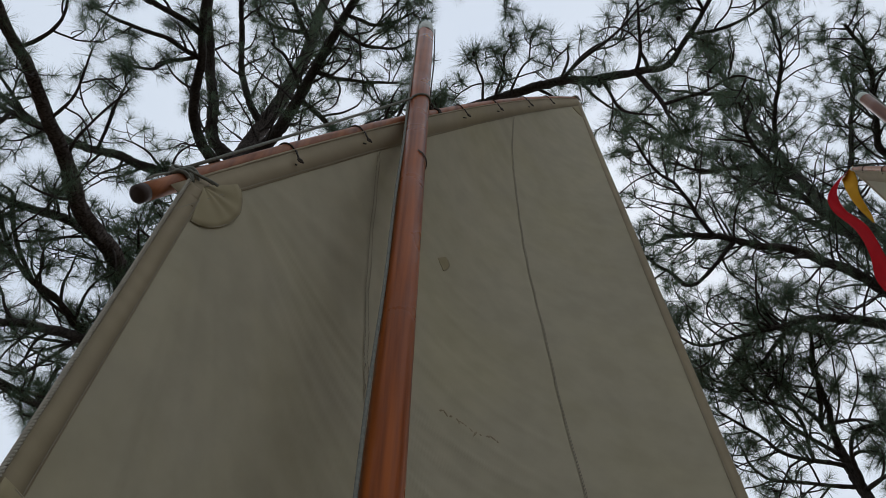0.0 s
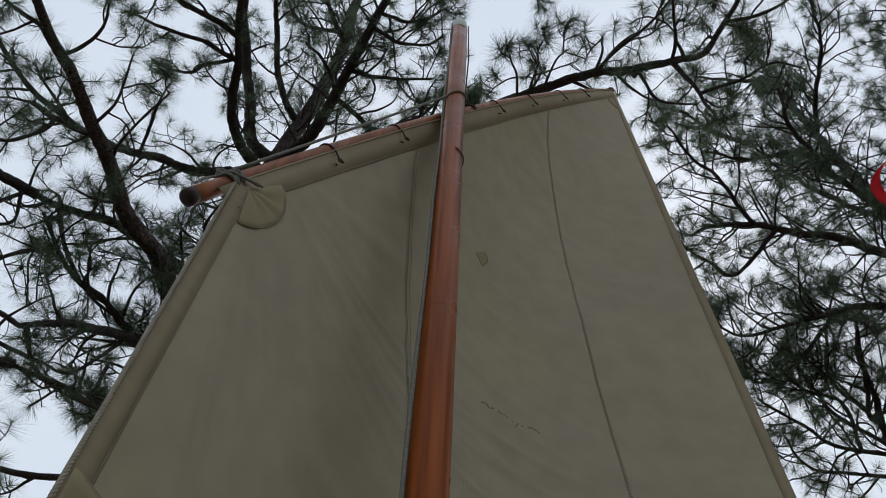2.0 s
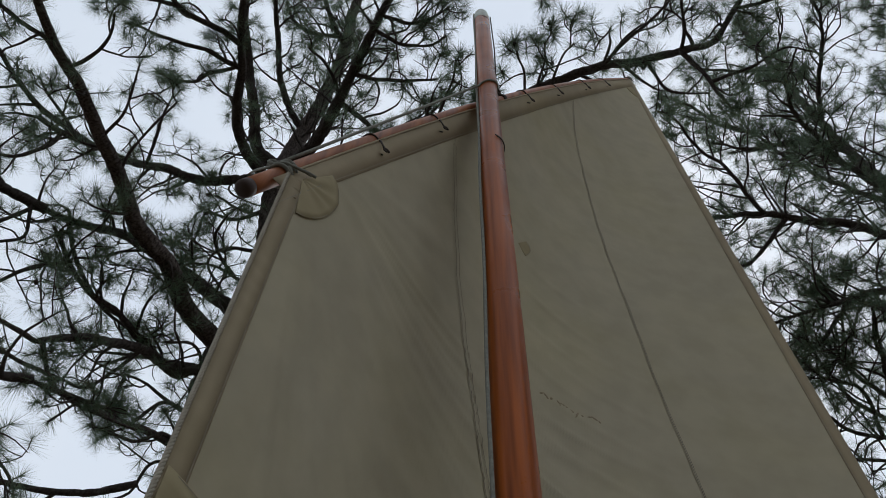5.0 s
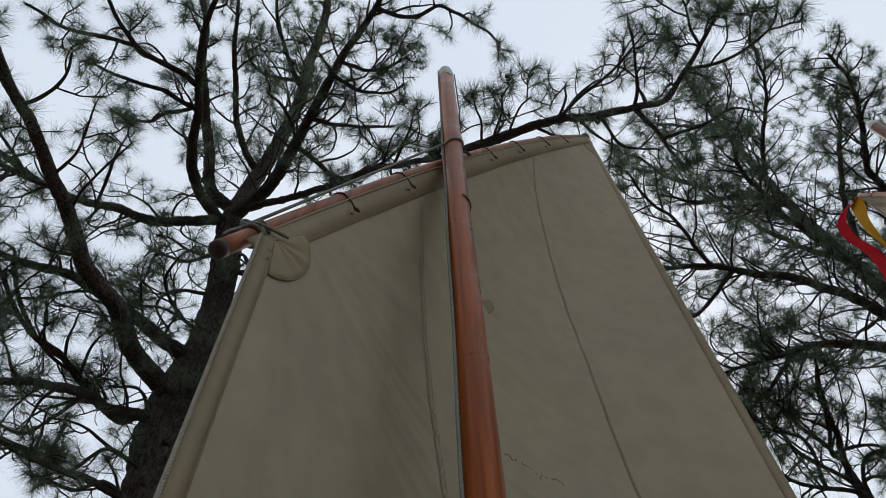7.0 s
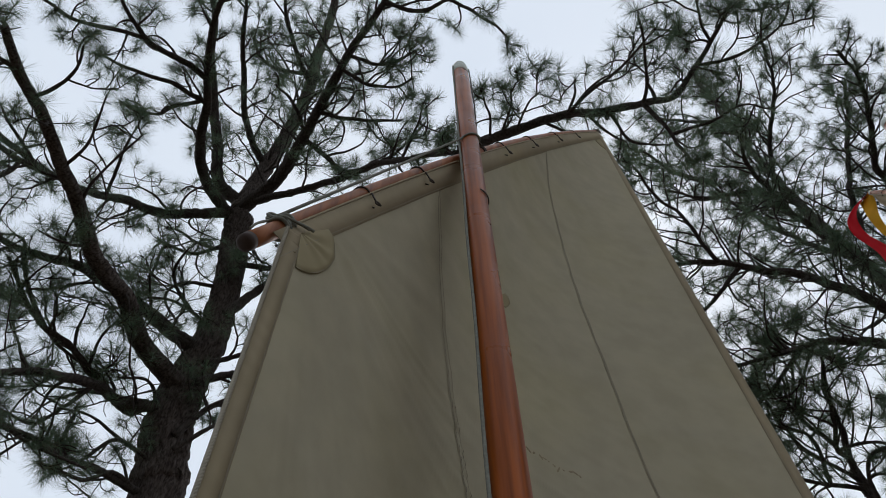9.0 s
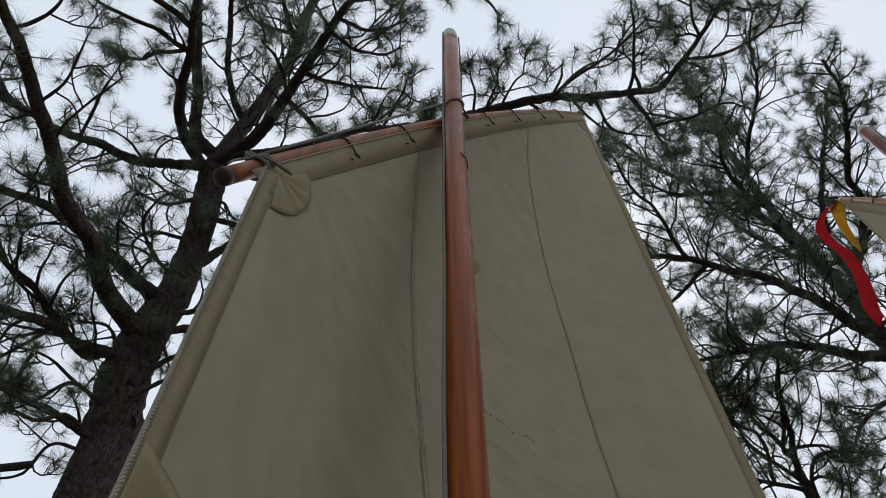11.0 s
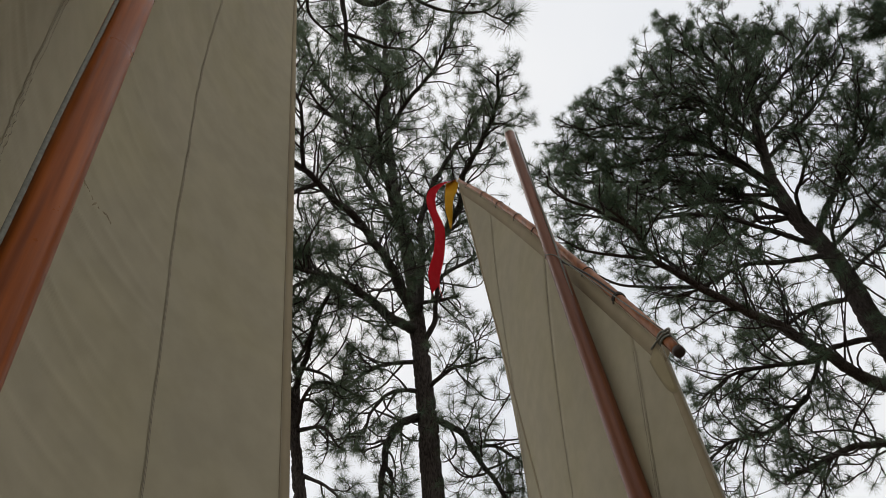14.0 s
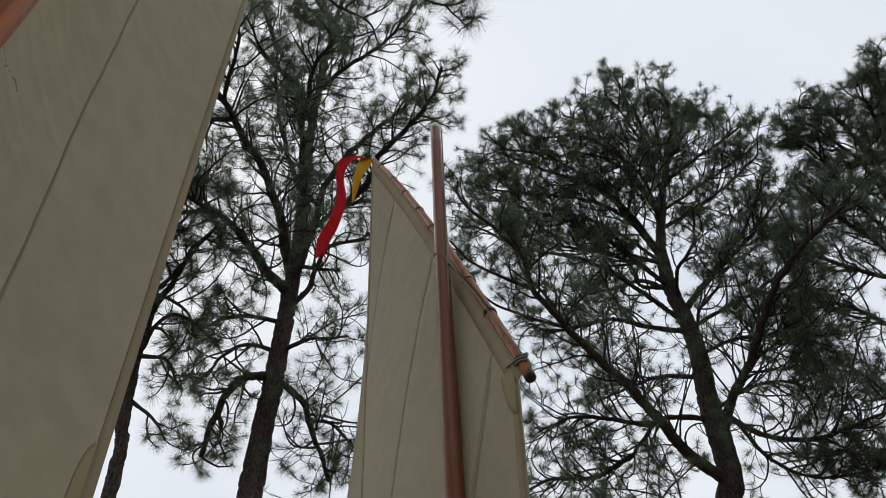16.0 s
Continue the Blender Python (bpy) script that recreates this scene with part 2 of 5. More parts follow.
# ---- pine trees ----
def tuft_needles(places, ways, count, length, width):
    """Needles that burst from twig ends on all sides: one thin blade each."""
    n = len(places)
    base = np.repeat(places, count, 0)
    way = np.repeat(ways, count, 0)
    rnd = np.random.normal(size=(n * count, 3))
    side = rnd - way * (rnd * way).sum(1)[:, None]
    side /= np.linalg.norm(side, axis=1)[:, None] + 1e-9
    back = np.random.uniform(0, 1, n * count)
    open_ = np.repeat(np.random.uniform(0.75, 1.1, n), count)
    spread = np.radians(12 + 100 * open_ * back**0.7 + np.random.uniform(-10, 10, n * count))[:, None]
    aim = way * np.cos(spread) + side * np.sin(spread)
    size = np.repeat(np.random.uniform(0.72, 1.12, n), count) * np.random.uniform(0.8, 1.05, n * count) * length
    base = base - way * (0.075 * back**1.5)[:, None]
    tip = base + aim * size[:, None]
    tip[:, 2] -= 0.06 * size
    across = np.cross(aim, np.random.normal(size=(n * count, 3)))
    across /= np.linalg.norm(across, axis=1)[:, None] + 1e-9
    across *= width / 2
    v = np.empty((n * count, 3, 3))
    v[:, 0], v[:, 1], v[:, 2] = base - across, base + across, tip
    return v.reshape(-1, 3)


def blade_mesh(name, verts, material_):
    me = bpy.data.meshes.new(name)
    count = len(verts) // 3
    me.vertices.add(len(verts))
    me.vertices.foreach_set("co", verts.ravel())
    me.loops.add(len(verts))
    me.loops.foreach_set("vertex_index", np.arange(len(verts)))
    me.polygons.add(count)
    me.polygons.foreach_set("loop_start", np.arange(0, len(verts), 3))
    me.materials.append(material_)
    me.update(calc_edges=True)
    return me


def unit(v):
    return v / (np.linalg.norm(v) + 1e-9)


def hooked(at, way, length, lift, wander, n=7):
    """A twig that leaves sideways and curls up towards the light."""
    pts, d = [at], way
    axis = np.random.normal(0, wander, 3)
    for k in range(n):
        pts.append(pts[-1] + d * length / n)
        g = k / n
        d = unit(d + np.array([0, 0, lift]) * (0.12 + 0.75 * g * g) + axis * (0.18 + 0.45 * g) + np.random.normal(0, 0.13, 3))
    return np.array(pts)


def bough(at, way, size, radius, upward, place, twigs, tips, ways, spray, thin, bare):
    """A side branch that bends towards the light, its twigs, and the places of the tufts on them."""
    branch = hooked(at, way, size, upward, 0.32, 10)
    twigs.tube(local(branch, place), np.linspace(max(radius, 1.5 * thin), thin, len(branch)), 5, False, 0.10)
    tips.append(branch[-1])
    ways.append(unit(branch[-1] - branch[-2]))
    for q in range(int(spray * np.random.uniform(0.75, 1.35) + 0.5)):
        j = np.random.randint(int(len(branch) * bare), len(branch) - 1)
        d = unit(branch[j + 1] - branch[j])
        o = np.random.normal(size=3)
        o = unit(o - d * (o @ d))
        twig = hooked(branch[j], unit(d * 0.6 + o), size * np.random.uniform(0.22, 0.5) + 0.06, upward + 0.2, 0.5, 7)
        twigs.tube(local(twig, place), np.linspace(1.2 * thin, 0.75 * thin, len(twig)), 3, False)
        if np.random.uniform() < 0.84:
            tips.append(twig[-1])
            ways.append(unit(twig[-1] - twig[-2]))
        for _ in range(np.random.choice((0, 1, 1, 2))):
            w3 = unit(twig[4] - twig[3] + np.random.normal(0, 0.6, 3))
            fork = hooked(twig[np.random.randint(2, 6)], w3, size * np.random.uniform(0.1, 0.26) + 0.06, upward + 0.25, 0.6, 5)
            twigs.tube(local(fork, place), np.linspace(thin, 0.7 * thin, len(fork)), 3, False)
            if np.random.uniform() < 0.82:
                tips.append(fork[-1])
                ways.append(unit(fork[-1] - fork[-2]))


def bark_relief(run, radii, sides, deep, wide, tall):
    """Heights of long, uneven bark plates with furrows between them, for the rings of a tube."""
    around = max(5, int(round(2 * math.pi * float(np.mean(radii)) / wide)))
    table = np.random.uniform(0, 1, (around, int(run[-1] / tall) + 6, 3))
    u = np.linspace(0, around, sides, endpoint=False)[None, :] + 0 * run[:, None]
    v = run[:, None] / tall + 2 + 0 * u
    u = u + 0.35 * np.sin(v * 1.9 + u * 0.6) + 0.15 * np.sin(v * 5.3 + u)
    v = v + 0.35 * np.sin(u * 2.7)
    iu, iv = np.floor(u).astype(int), np.floor(v).astype(int)
    near, second, top = np.full(u.shape, 9.0), np.full(u.shape, 9.0), np.zeros(u.shape)
    for du in (-1, 0, 1):
        for dv in (-1, 0, 1):
            cell = table[(iu + du) % around, np.clip(iv + dv, 0, table.shape[1] - 1)]
            dist = np.hypot(iu + du + 0.15 + 0.7 * cell[..., 0] - u, iv + dv + 0.15 + 0.7 * cell[..., 1] - v)
            closer = dist < near
            second = np.where(closer, near, np.minimum(second, dist))
            top = np.where(closer, cell[..., 2], top)
            near = np.where(closer, dist, near)
    plate = np.clip((second - near) / 0.42, 0, 1)
    plate = plate * plate * (3 - 2 * plate)
    return deep * (plate * (0.6 + 0.5 * top) - 0.75 + np.random.uniform(-0.09, 0.09, u.shape))


def pine_tree(limbs, label, seed, density=3.2, reach=1.0, start=0.25, needle=0.17, blade=0.0045, count=34, upward=0.45, leaf=None, spray=5, thin=0.005, bare=0.45, sweep=(0.3, 1.2), cones=0,
              fine=0.02, girth=None, clear=0.26):
    """girth: pairs of height and radius for the trunk, where it does not taper evenly."""
    np.random.seed(seed)
    place = np.array([limbs[0][4][0][0], limbs[0][4][0][1], 0.0])
    tree = root("pine_tree", place, label, "pine tree", "pine trees round the boats")
    twigs, tips, ways = Build(), [], []
    for kind_, r0, r1, full, points in limbs:
        thick = kind_ == "trunk" or r0 > 0.05
        line = smooth_line(points, 1.6 * fine if thick else 0.04)
        run = np.r_[0, np.cumsum(np.linalg.norm(np.diff(line, axis=0), axis=1))]
        u = run / run[-1]
        b = Build()
        if kind_ == "trunk":
            radii = np.interp(line[:, 2], *zip(*girth)) if girth else r0 + (r1 - r0) * u**0.8
            sides = int(2 * math.pi * r0 / fine)
            b.tube(local(line, place), radii, sides, True, 0, bark_relief(run, radii, sides, 0.034, 0.085, 0.20))
            part("trunk", b, BARK, tree)
            stem = line[::8]
            continue
        radii = r0 * (1 - u) ** 1.0 + r1 * u
        sway = np.sin(run * 7.1 + r0 * 900)[:, None] * np.array([0.010, -0.008, 0.007]) + np.sin(run * 15.7 + r0 * 500)[:, None] * np.array([-0.004, 0.006, 0.004])
        line = line + sway * np.minimum(1, 3 * u)[:, None]
        if thick:
            sides = max(12, int(2 * math.pi * r0 / fine))
            b.tube(local(line, place), radii, sides, True, 0, bark_relief(run, radii, sides, 0.020, 0.06, 0.13) * (radii / r0)[:, None])
        else:
            b.tube(local(line, place), radii, 7, True, 0.17)
        part("limb", b, BARK if r0 > 0.1 else BARK_THIN, tree)
        total = max(2, int(run[-1] * density * full))
        for k in range(total):
            s = start + (1 - start) * (k + np.random.uniform()) / total
            i = min(int(np.searchsorted(u, s)), len(line) - 2)
            at = line[i] + (line[i + 1] - line[i]) * np.random.uniform()
            if np.linalg.norm(stem - at, axis=1).min() < clear:
                continue
            along = unit(line[i + 1] - line[i])
            side = np.random.normal(size=3)
            side = unit(side - along * (side @ along))
            way = unit(along * np.random.uniform(*sweep) + side + np.array([0, 0, np.random.uniform(-0.3, upward)]))
            size = reach * (0.4 + 0.6 * full) * np.random.uniform(0.5, 1.3) * (1.25 - 0.8 * s)
            bough(at, way, size, min(0.018, radii[i] * 0.6), upward, place, twigs, tips, ways, spray, thin, bare)
        tips.append(line[-1])
        ways.append(unit(line[-1] - line[-2]))
    tagged(part("branchwork", twigs, BARK_THIN, tree), kind="stuff")
    if cones:
        b = Build()
        for k in np.random.choice(len(tips), cones, False):
            d = unit(-ways[k] + np.random.normal(0, 0.5, 3))
            at = np.array(tips[k]) - ways[k] * 0.02
            b.tube(local(at + d * np.linspace(0, 0.05, 6)[:, None], place), np.array([0.006, 0.015, 0.018, 0.016, 0.010, 0.002]), 8, True, 0.12)
        tagged(part("cone_scatter", b, BARK_THIN, tree, "small dark cones on the twigs"), kind="stuff")
    v = tuft_needles(local(tips, place), np.array(ways), count, needle, blade)
    crown = new("crown", blade_mesh("crown", v, leaf or NEEDLES))
    crown.parent = tree
    tagged(crown, kind="stuff")
    return tree


NEAR_LIMBS = [
    ("trunk", 0.290, 0.165, 1, [(-2.70, 5.80, 0.00), (-2.70, 5.28, 6.63), (-2.72, 5.17, 7.23), (-2.78, 5.05, 7.87), (-2.72, 4.94, 8.40), (-2.60, 4.83, 8.98), (-2.58, 4.61, 9.79), (-2.60, 4.48, 10.24), (-2.64, 4.32, 10.85)]),
    ("limb", 0.062, 0.020, 0.9, [(-2.50, 4.68, 9.15), (-2.25, 4.69, 9.68), (-2.03, 4.70, 10.10), (-1.75, 4.75, 10.45)]),
    ("limb", 0.040, 0.016, 0.9, [(-2.55, 4.47, 9.95), (-2.21, 4.60, 10.05), (-2.04, 4.69, 10.15), (-1.75, 4.80, 10.20)]),
    ("limb", 0.032, 0.014, 0.8, [(-2.55, 4.80, 8.45), (-2.24, 4.89, 8.72), (-2.09, 4.98, 8.81), (-1.85, 5.10, 8.95)]),
    ("limb", 0.050, 0.018, 0.8, [(-2.60, 4.85, 8.20), (-2.25, 4.92, 8.45), (-2.12, 5.00, 8.64), (-1.85, 5.12, 8.80)]),
    ("limb", 0.036, 0.015, 0.8, [(-2.62, 4.92, 7.50), (-2.39, 4.92, 7.91), (-2.27, 5.02, 8.10), (-2.05, 5.12, 8.30)]),
    ("limb", 0.026, 0.012, 0.8, [(-2.60, 4.95, 7.35), (-2.33, 4.93, 7.60), (-2.24, 5.03, 7.81), (-2.05, 5.15, 8.00)]),
    ("limb", 0.118, 0.061, 1.35, [(-2.66, 4.28, 10.94), (-2.57, 4.23, 11.96), (-2.36, 4.04, 13.04), (-2.15, 3.68, 14.14), (-2.13, 3.43, 15.13), (-1.98, 3.01, 16.16), (-1.84, 2.23, 17.21)]),
    ("limb", 0.090, 0.031, 1.35, [(-2.66, 4.28, 10.94), (-2.20, 3.97, 11.18), (-1.92, 3.60, 11.38), (-1.62, 3.13, 11.59), (-1.27, 2.57, 11.79), (-0.93, 2.14, 11.92), (-0.62, 1.70, 12.02)]),
    ("limb", 0.031, 0.012, 0.6, [(-0.81, 1.98, 11.96), (-0.36, 2.04, 11.69), (-0.00, 1.87, 11.46), (0.35, 2.02, 11.14), (0.62, 2.15, 10.82)]),
    ("limb", 0.085, 0.033, 0.75, [(-2.64, 4.27, 11.12), (-2.95, 4.06, 11.33), (-3.01, 3.68, 11.66), (-3.06, 3.26, 11.99), (-3.11, 2.76, 12.31), (-3.07, 2.32, 12.61), (-3.14, 1.73, 12.89)]),
    ("limb", 0.075, 0.028, 0.75, [(-2.64, 4.34, 10.73), (-2.95, 3.83, 10.77), (-2.97, 3.29, 10.87), (-2.84, 2.86, 10.96), (-2.78, 2.35, 11.02), (-2.64, 1.93, 11.06), (-2.42, 1.52, 11.10)]),
    ("limb", 0.054, 0.023, 0.75, [(-2.53, 4.20, 12.16), (-2.76, 3.80, 12.42), (-2.83, 3.25, 12.73), (-2.81, 2.55, 13.07), (-2.75, 2.03, 13.34)]),
    ("limb", 0.068, 0.026, 1.05, [(-2.72, 4.20, 10.74), (-3.28, 4.00, 10.30), (-3.62, 3.68, 9.95), (-3.85, 3.40, 9.61), (-4.03, 3.09, 9.28), (-4.29, 2.64, 8.93)]),
    ("limb", 0.110, 0.032, 0.5, [(-2.66, 5.00, 8.16), (-2.98, 4.43, 8.16), (-3.07, 3.93, 8.17), (-3.15, 3.56, 8.07), (-3.21, 3.14, 8.00), (-3.23, 2.63, 7.96), (-3.25, 2.20, 7.86), (-3.27, 1.76, 7.74), (-3.28, 1.28, 7.61)]),
    ("limb", 0.087, 0.025, 1.4, [(-2.60, 4.89, 8.71), (-2.97, 4.54, 8.71), (-3.30, 4.16, 8.71), (-3.49, 3.93, 8.67), (-3.71, 3.72, 8.58), (-3.90, 3.56, 8.47), (-4.23, 3.28, 8.33)]),
    ("limb", 0.070, 0.025, 1, [(-2.67, 5.03, 7.98), (-3.07, 4.70, 7.72), (-3.21, 4.40, 7.54), (-3.32, 4.14, 7.33), (-3.41, 3.90, 7.10), (-3.64, 3.69, 6.76)]),
    ("limb", 0.042, 0.017, 1.4, [(-2.93, 4.82, 7.82), (-3.10, 4.77, 7.69), (-3.29, 4.45, 7.74), (-3.49, 4.12, 7.77), (-3.65, 3.89, 7.74), (-3.76, 3.57, 7.78), (-3.84, 3.24, 7.82)]),
    ("limb", 0.039, 0.018, 0.55, [(-2.67, 5.22, 7.00), (-3.06, 4.71, 6.84), (-3.20, 4.35, 6.64), (-3.26, 4.04, 6.44), (-3.41, 3.64, 6.23)]),
    ("limb", 0.049, 0.027, 0.75, [(-2.53, 4.19, 11.00), (-1.78, 3.94, 10.83), (-1.37, 3.72, 10.55), (-0.81, 3.42, 10.30), (0.04, 2.93, 9.36)]),
    ("limb", 0.042, 0.017, 0.75, [(-2.81, 2.63, 10.99), (-3.03, 2.39, 10.88), (-3.18, 2.24, 10.76), (-3.35, 2.03, 10.64), (-3.44, 1.78, 10.55), (-3.48, 1.46, 10.49)]),
    ("limb", 0.027, 0.014, 0.75, [(-3.32, 2.07, 10.66), (-3.59, 1.92, 10.42), (-3.80, 1.77, 10.18), (-4.08, 1.48, 9.93)]),
    ("limb", 0.033, 0.012, 0.55, [(-2.85, 2.90, 10.95), (-3.15, 2.64, 10.80), (-3.42, 2.44, 10.62), (-3.67, 2.25, 10.44), (-3.78, 2.14, 10.28)]),
    ("limb", 0.026, 0.012, 0.55, [(-2.91, 2.86, 10.92), (-3.18, 2.85, 10.65), (-3.30, 2.86, 10.43), (-3.56, 2.64, 10.21)]),
    ("limb", 0.044, 0.020, 1.35, [(-2.14, 3.66, 14.23), (-2.28, 3.14, 14.11), (-2.36, 2.68, 13.98), (-2.33, 2.12, 13.86)]),
    ("limb", 0.035, 0.016, 1.35, [(-2.19, 3.47, 14.19), (-2.52, 3.33, 13.93), (-2.75, 3.08, 13.72), (-2.81, 2.77, 13.55)]),
    ("limb", 0.031, 0.013, 1.35, [(-1.67, 3.22, 11.55), (-1.32, 3.25, 11.40), (-0.99, 3.25, 11.25), (-0.60, 3.18, 11.11)]),
    ("limb", 0.028, 0.013, 1.35, [(-1.27, 2.57, 11.79), (-0.98, 2.64, 11.61), (-0.71, 2.58, 11.47), (-0.43, 2.43, 11.33)]),
    ("limb", 0.028, 0.013, 1.35, [(-1.36, 2.73, 11.73), (-1.07, 2.86, 11.54), (-0.68, 2.86, 11.39), (-0.48, 2.74, 11.24)]),
    ("limb", 0.019, 0.009, 1, [(-0.58, 3.32, 10.19), (-0.42, 2.94, 10.09), (-0.32, 2.61, 9.96)]),
    ("limb", 0.021, 0.009, 0.4, [(-3.74, 3.53, 9.76), (-3.47, 3.05, 9.79), (-3.25, 2.75, 9.71)]),
    ("limb", 0.016, 0.007, 0.4, [(-3.24, 2.48, 7.92), (-2.97, 2.25, 7.91), (-2.77, 1.88, 7.91)]),
    ("limb", 0.028, 0.013, 1, [(-1.84, 3.47, 11.44), (-1.93, 2.99, 11.30), (-2.06, 2.72, 11.07)]),
    ("limb", 0.024, 0.011, 0.6, [(-2.82, 5.03, 6.94), (-2.94, 4.79, 6.91), (-3.12, 4.70, 6.71), (-3.37, 4.42, 6.62)]),
    ("limb", 0.022, 0.009, 0.4, [(-2.67, 5.17, 7.24), (-2.91, 4.81, 7.26), (-3.18, 4.47, 7.22), (-3.36, 4.27, 7.09)]),
    ("limb", 0.022, 0.009, 0.4, [(-2.87, 4.88, 7.26), (-3.00, 4.68, 7.17), (-3.17, 4.66, 6.91), (-3.33, 4.61, 6.67)]),
    ("limb", 0.023, 0.012, 1, [(-2.56, 4.54, 10.01), (-2.32, 4.26, 9.94), (-2.15, 4.33, 9.66)]),
    ("limb", 0.019, 0.009, 0.5, [(-2.67, 5.24, 6.88), (-3.02, 4.99, 6.75), (-3.13, 5.02, 6.46), (-3.28, 4.91, 6.27)]),
    ("limb", 0.026, 0.012, 1, [(-2.60, 4.42, 10.42), (-3.01, 4.43, 10.10), (-3.25, 4.22, 9.93), (-3.32, 4.35, 9.63)]),
    ("limb", 0.025, 0.012, 1, [(-2.54, 4.64, 9.66), (-2.94, 4.44, 9.45), (-3.10, 4.45, 9.20), (-2.93, 4.63, 8.96)]),
    ("limb", 0.024, 0.011, 1, [(-2.57, 4.81, 9.06), (-2.84, 4.41, 8.93), (-3.08, 4.17, 8.70)]),
    ("limb", 0.023, 0.011, 1, [(-2.77, 4.52, 8.97), (-2.84, 4.24, 8.92), (-2.84, 3.97, 8.90), (-2.68, 3.75, 8.89)]),
    ("limb", 0.023, 0.011, 1, [(-2.70, 4.79, 8.71), (-2.84, 4.49, 8.58), (-2.70, 4.21, 8.53)]),
    ("limb", 0.021, 0.010, 1, [(-2.86, 4.88, 7.86), (-2.89, 4.55, 7.82), (-3.04, 4.34, 7.63)]),
    ("limb", 0.028, 0.013, 1, [(-2.65, 4.31, 10.83), (-2.77, 4.54, 10.49), (-3.03, 4.36, 10.29), (-3.21, 4.13, 10.14)]),
    ("limb", 0.019, 0.008, 0.7, [(-3.27, 1.84, 7.76), (-3.07, 1.76, 7.75), (-2.89, 1.63, 7.74), (-2.77, 1.43, 7.70)]),
    ("limb", 0.017, 0.007, 0.6, [(-3.22, 2.86, 7.98), (-3.05, 2.63, 8.01), (-2.79, 2.41, 8.06), (-2.60, 2.26, 8.05)]),
    ("limb", 0.022, 0.010, 0.5, [(-4.11, 2.97, 9.18), (-4.13, 2.56, 9.04), (-4.13, 2.24, 8.88)]),
    ("limb", 0.022, 0.009, 0.45, [(-3.23, 4.35, 7.50), (-3.40, 4.37, 7.21), (-3.53, 4.32, 6.98), (-3.68, 4.10, 6.85)]),
    ("limb", 0.019, 0.009, 0.45, [(-3.26, 4.38, 7.16), (-3.32, 4.46, 6.87), (-3.45, 4.29, 6.74), (-3.59, 4.25, 6.48)]),
    ("limb", 0.054, 0.019, 1, [(-4.17, 3.33, 8.36), (-4.47, 2.97, 8.20), (-4.63, 2.75, 8.04), (-4.88, 2.54, 7.80), (-5.12, 2.22, 7.59)]),
    ("limb", 0.035, 0.013, 0.75, [(-4.02, 3.12, 9.31), (-4.21, 2.85, 9.21), (-4.38, 2.54, 9.14), (-4.50, 2.22, 9.08), (-4.54, 1.95, 9.04), (-4.68, 1.74, 8.91), (-4.86, 1.62, 8.73)]),
    ("limb", 0.023, 0.010, 0.85, [(-4.18, 2.85, 9.09), (-4.24, 2.90, 8.90), (-4.43, 2.89, 8.64), (-4.67, 2.77, 8.40), (-4.89, 2.78, 8.09)]),
    ("limb", 0.038, 0.015, 1.2, [(-3.41, 3.64, 6.23), (-3.78, 3.34, 6.00), (-3.97, 3.15, 5.81), (-4.13, 2.90, 5.66)]),
    ("limb", 0.021, 0.009, 0.3, [(-3.61, 3.71, 6.79), (-3.50, 3.92, 6.54), (-3.20, 4.09, 6.42), (-2.84, 4.25, 6.32)]),
    ("limb", 0.034, 0.015, 0.5, [(-3.10, 5.01, 6.54), (-3.43, 4.87, 6.31), (-3.80, 4.59, 6.15), (-4.13, 4.30, 5.99), (-4.39, 4.05, 5.83)]),
    ("limb", 0.025, 0.013, 0.85, [(-4.02, 3.46, 8.42), (-3.89, 3.86, 8.09), (-3.63, 4.14, 7.87), (-3.25, 4.40, 7.70)]),
    ("limb", 0.020, 0.008, 1.2, [(-3.27, 1.63, 7.71), (-3.44, 1.39, 7.53), (-3.49, 1.19, 7.41), (-3.53, 1.00, 7.29)]),
    ("limb", 0.019, 0.010, 1.1, [(-4.25, 3.23, 8.31), (-4.26, 3.43, 8.02), (-4.43, 3.33, 7.77), (-4.57, 3.19, 7.54)]),
    ("limb", 0.018, 0.010, 1.1, [(-4.50, 2.93, 8.17), (-4.55, 3.01, 7.82), (-4.65, 2.85, 7.54)]),
    ("limb", 0.035, 0.013, 0.75, [(-1.86, 3.51, 11.42), (-1.40, 3.83, 11.22), (-1.12, 3.82, 11.12), (-0.73, 3.62, 11.08), (-0.34, 3.24, 11.10)]),
    ("limb", 0.056, 0.012, 0.6, [(0.04, 2.91, 9.34), (0.28, 2.76, 9.17), (0.66, 2.55, 8.99), (1.01, 2.38, 8.78), (1.33, 2.26, 8.54), (1.54, 2.14, 8.30), (1.72, 2.00, 8.07), (1.76, 1.80, 7.89), (1.76, 1.64, 7.71), (1.81, 1.38, 7.54), (1.83, 1.12, 7.36)]),
    ("limb", 0.024, 0.009, 0.6, [(1.54, 2.14, 8.30), (1.67, 2.23, 8.05), (1.74, 2.34, 7.80), (1.78, 2.41, 7.57)]),
    ("limb", 0.016, 0.006, 0.9, [(1.71, 2.28, 7.94), (1.95, 2.12, 7.79), (2.12, 1.95, 7.65), (2.26, 1.93, 7.47)]),
    ("limb", 0.015, 0.006, 0.9, [(1.76, 1.66, 7.73), (1.93, 1.58, 7.57), (2.10, 1.41, 7.42), (2.19, 1.23, 7.30), (2.15, 1.03, 7.22)]),
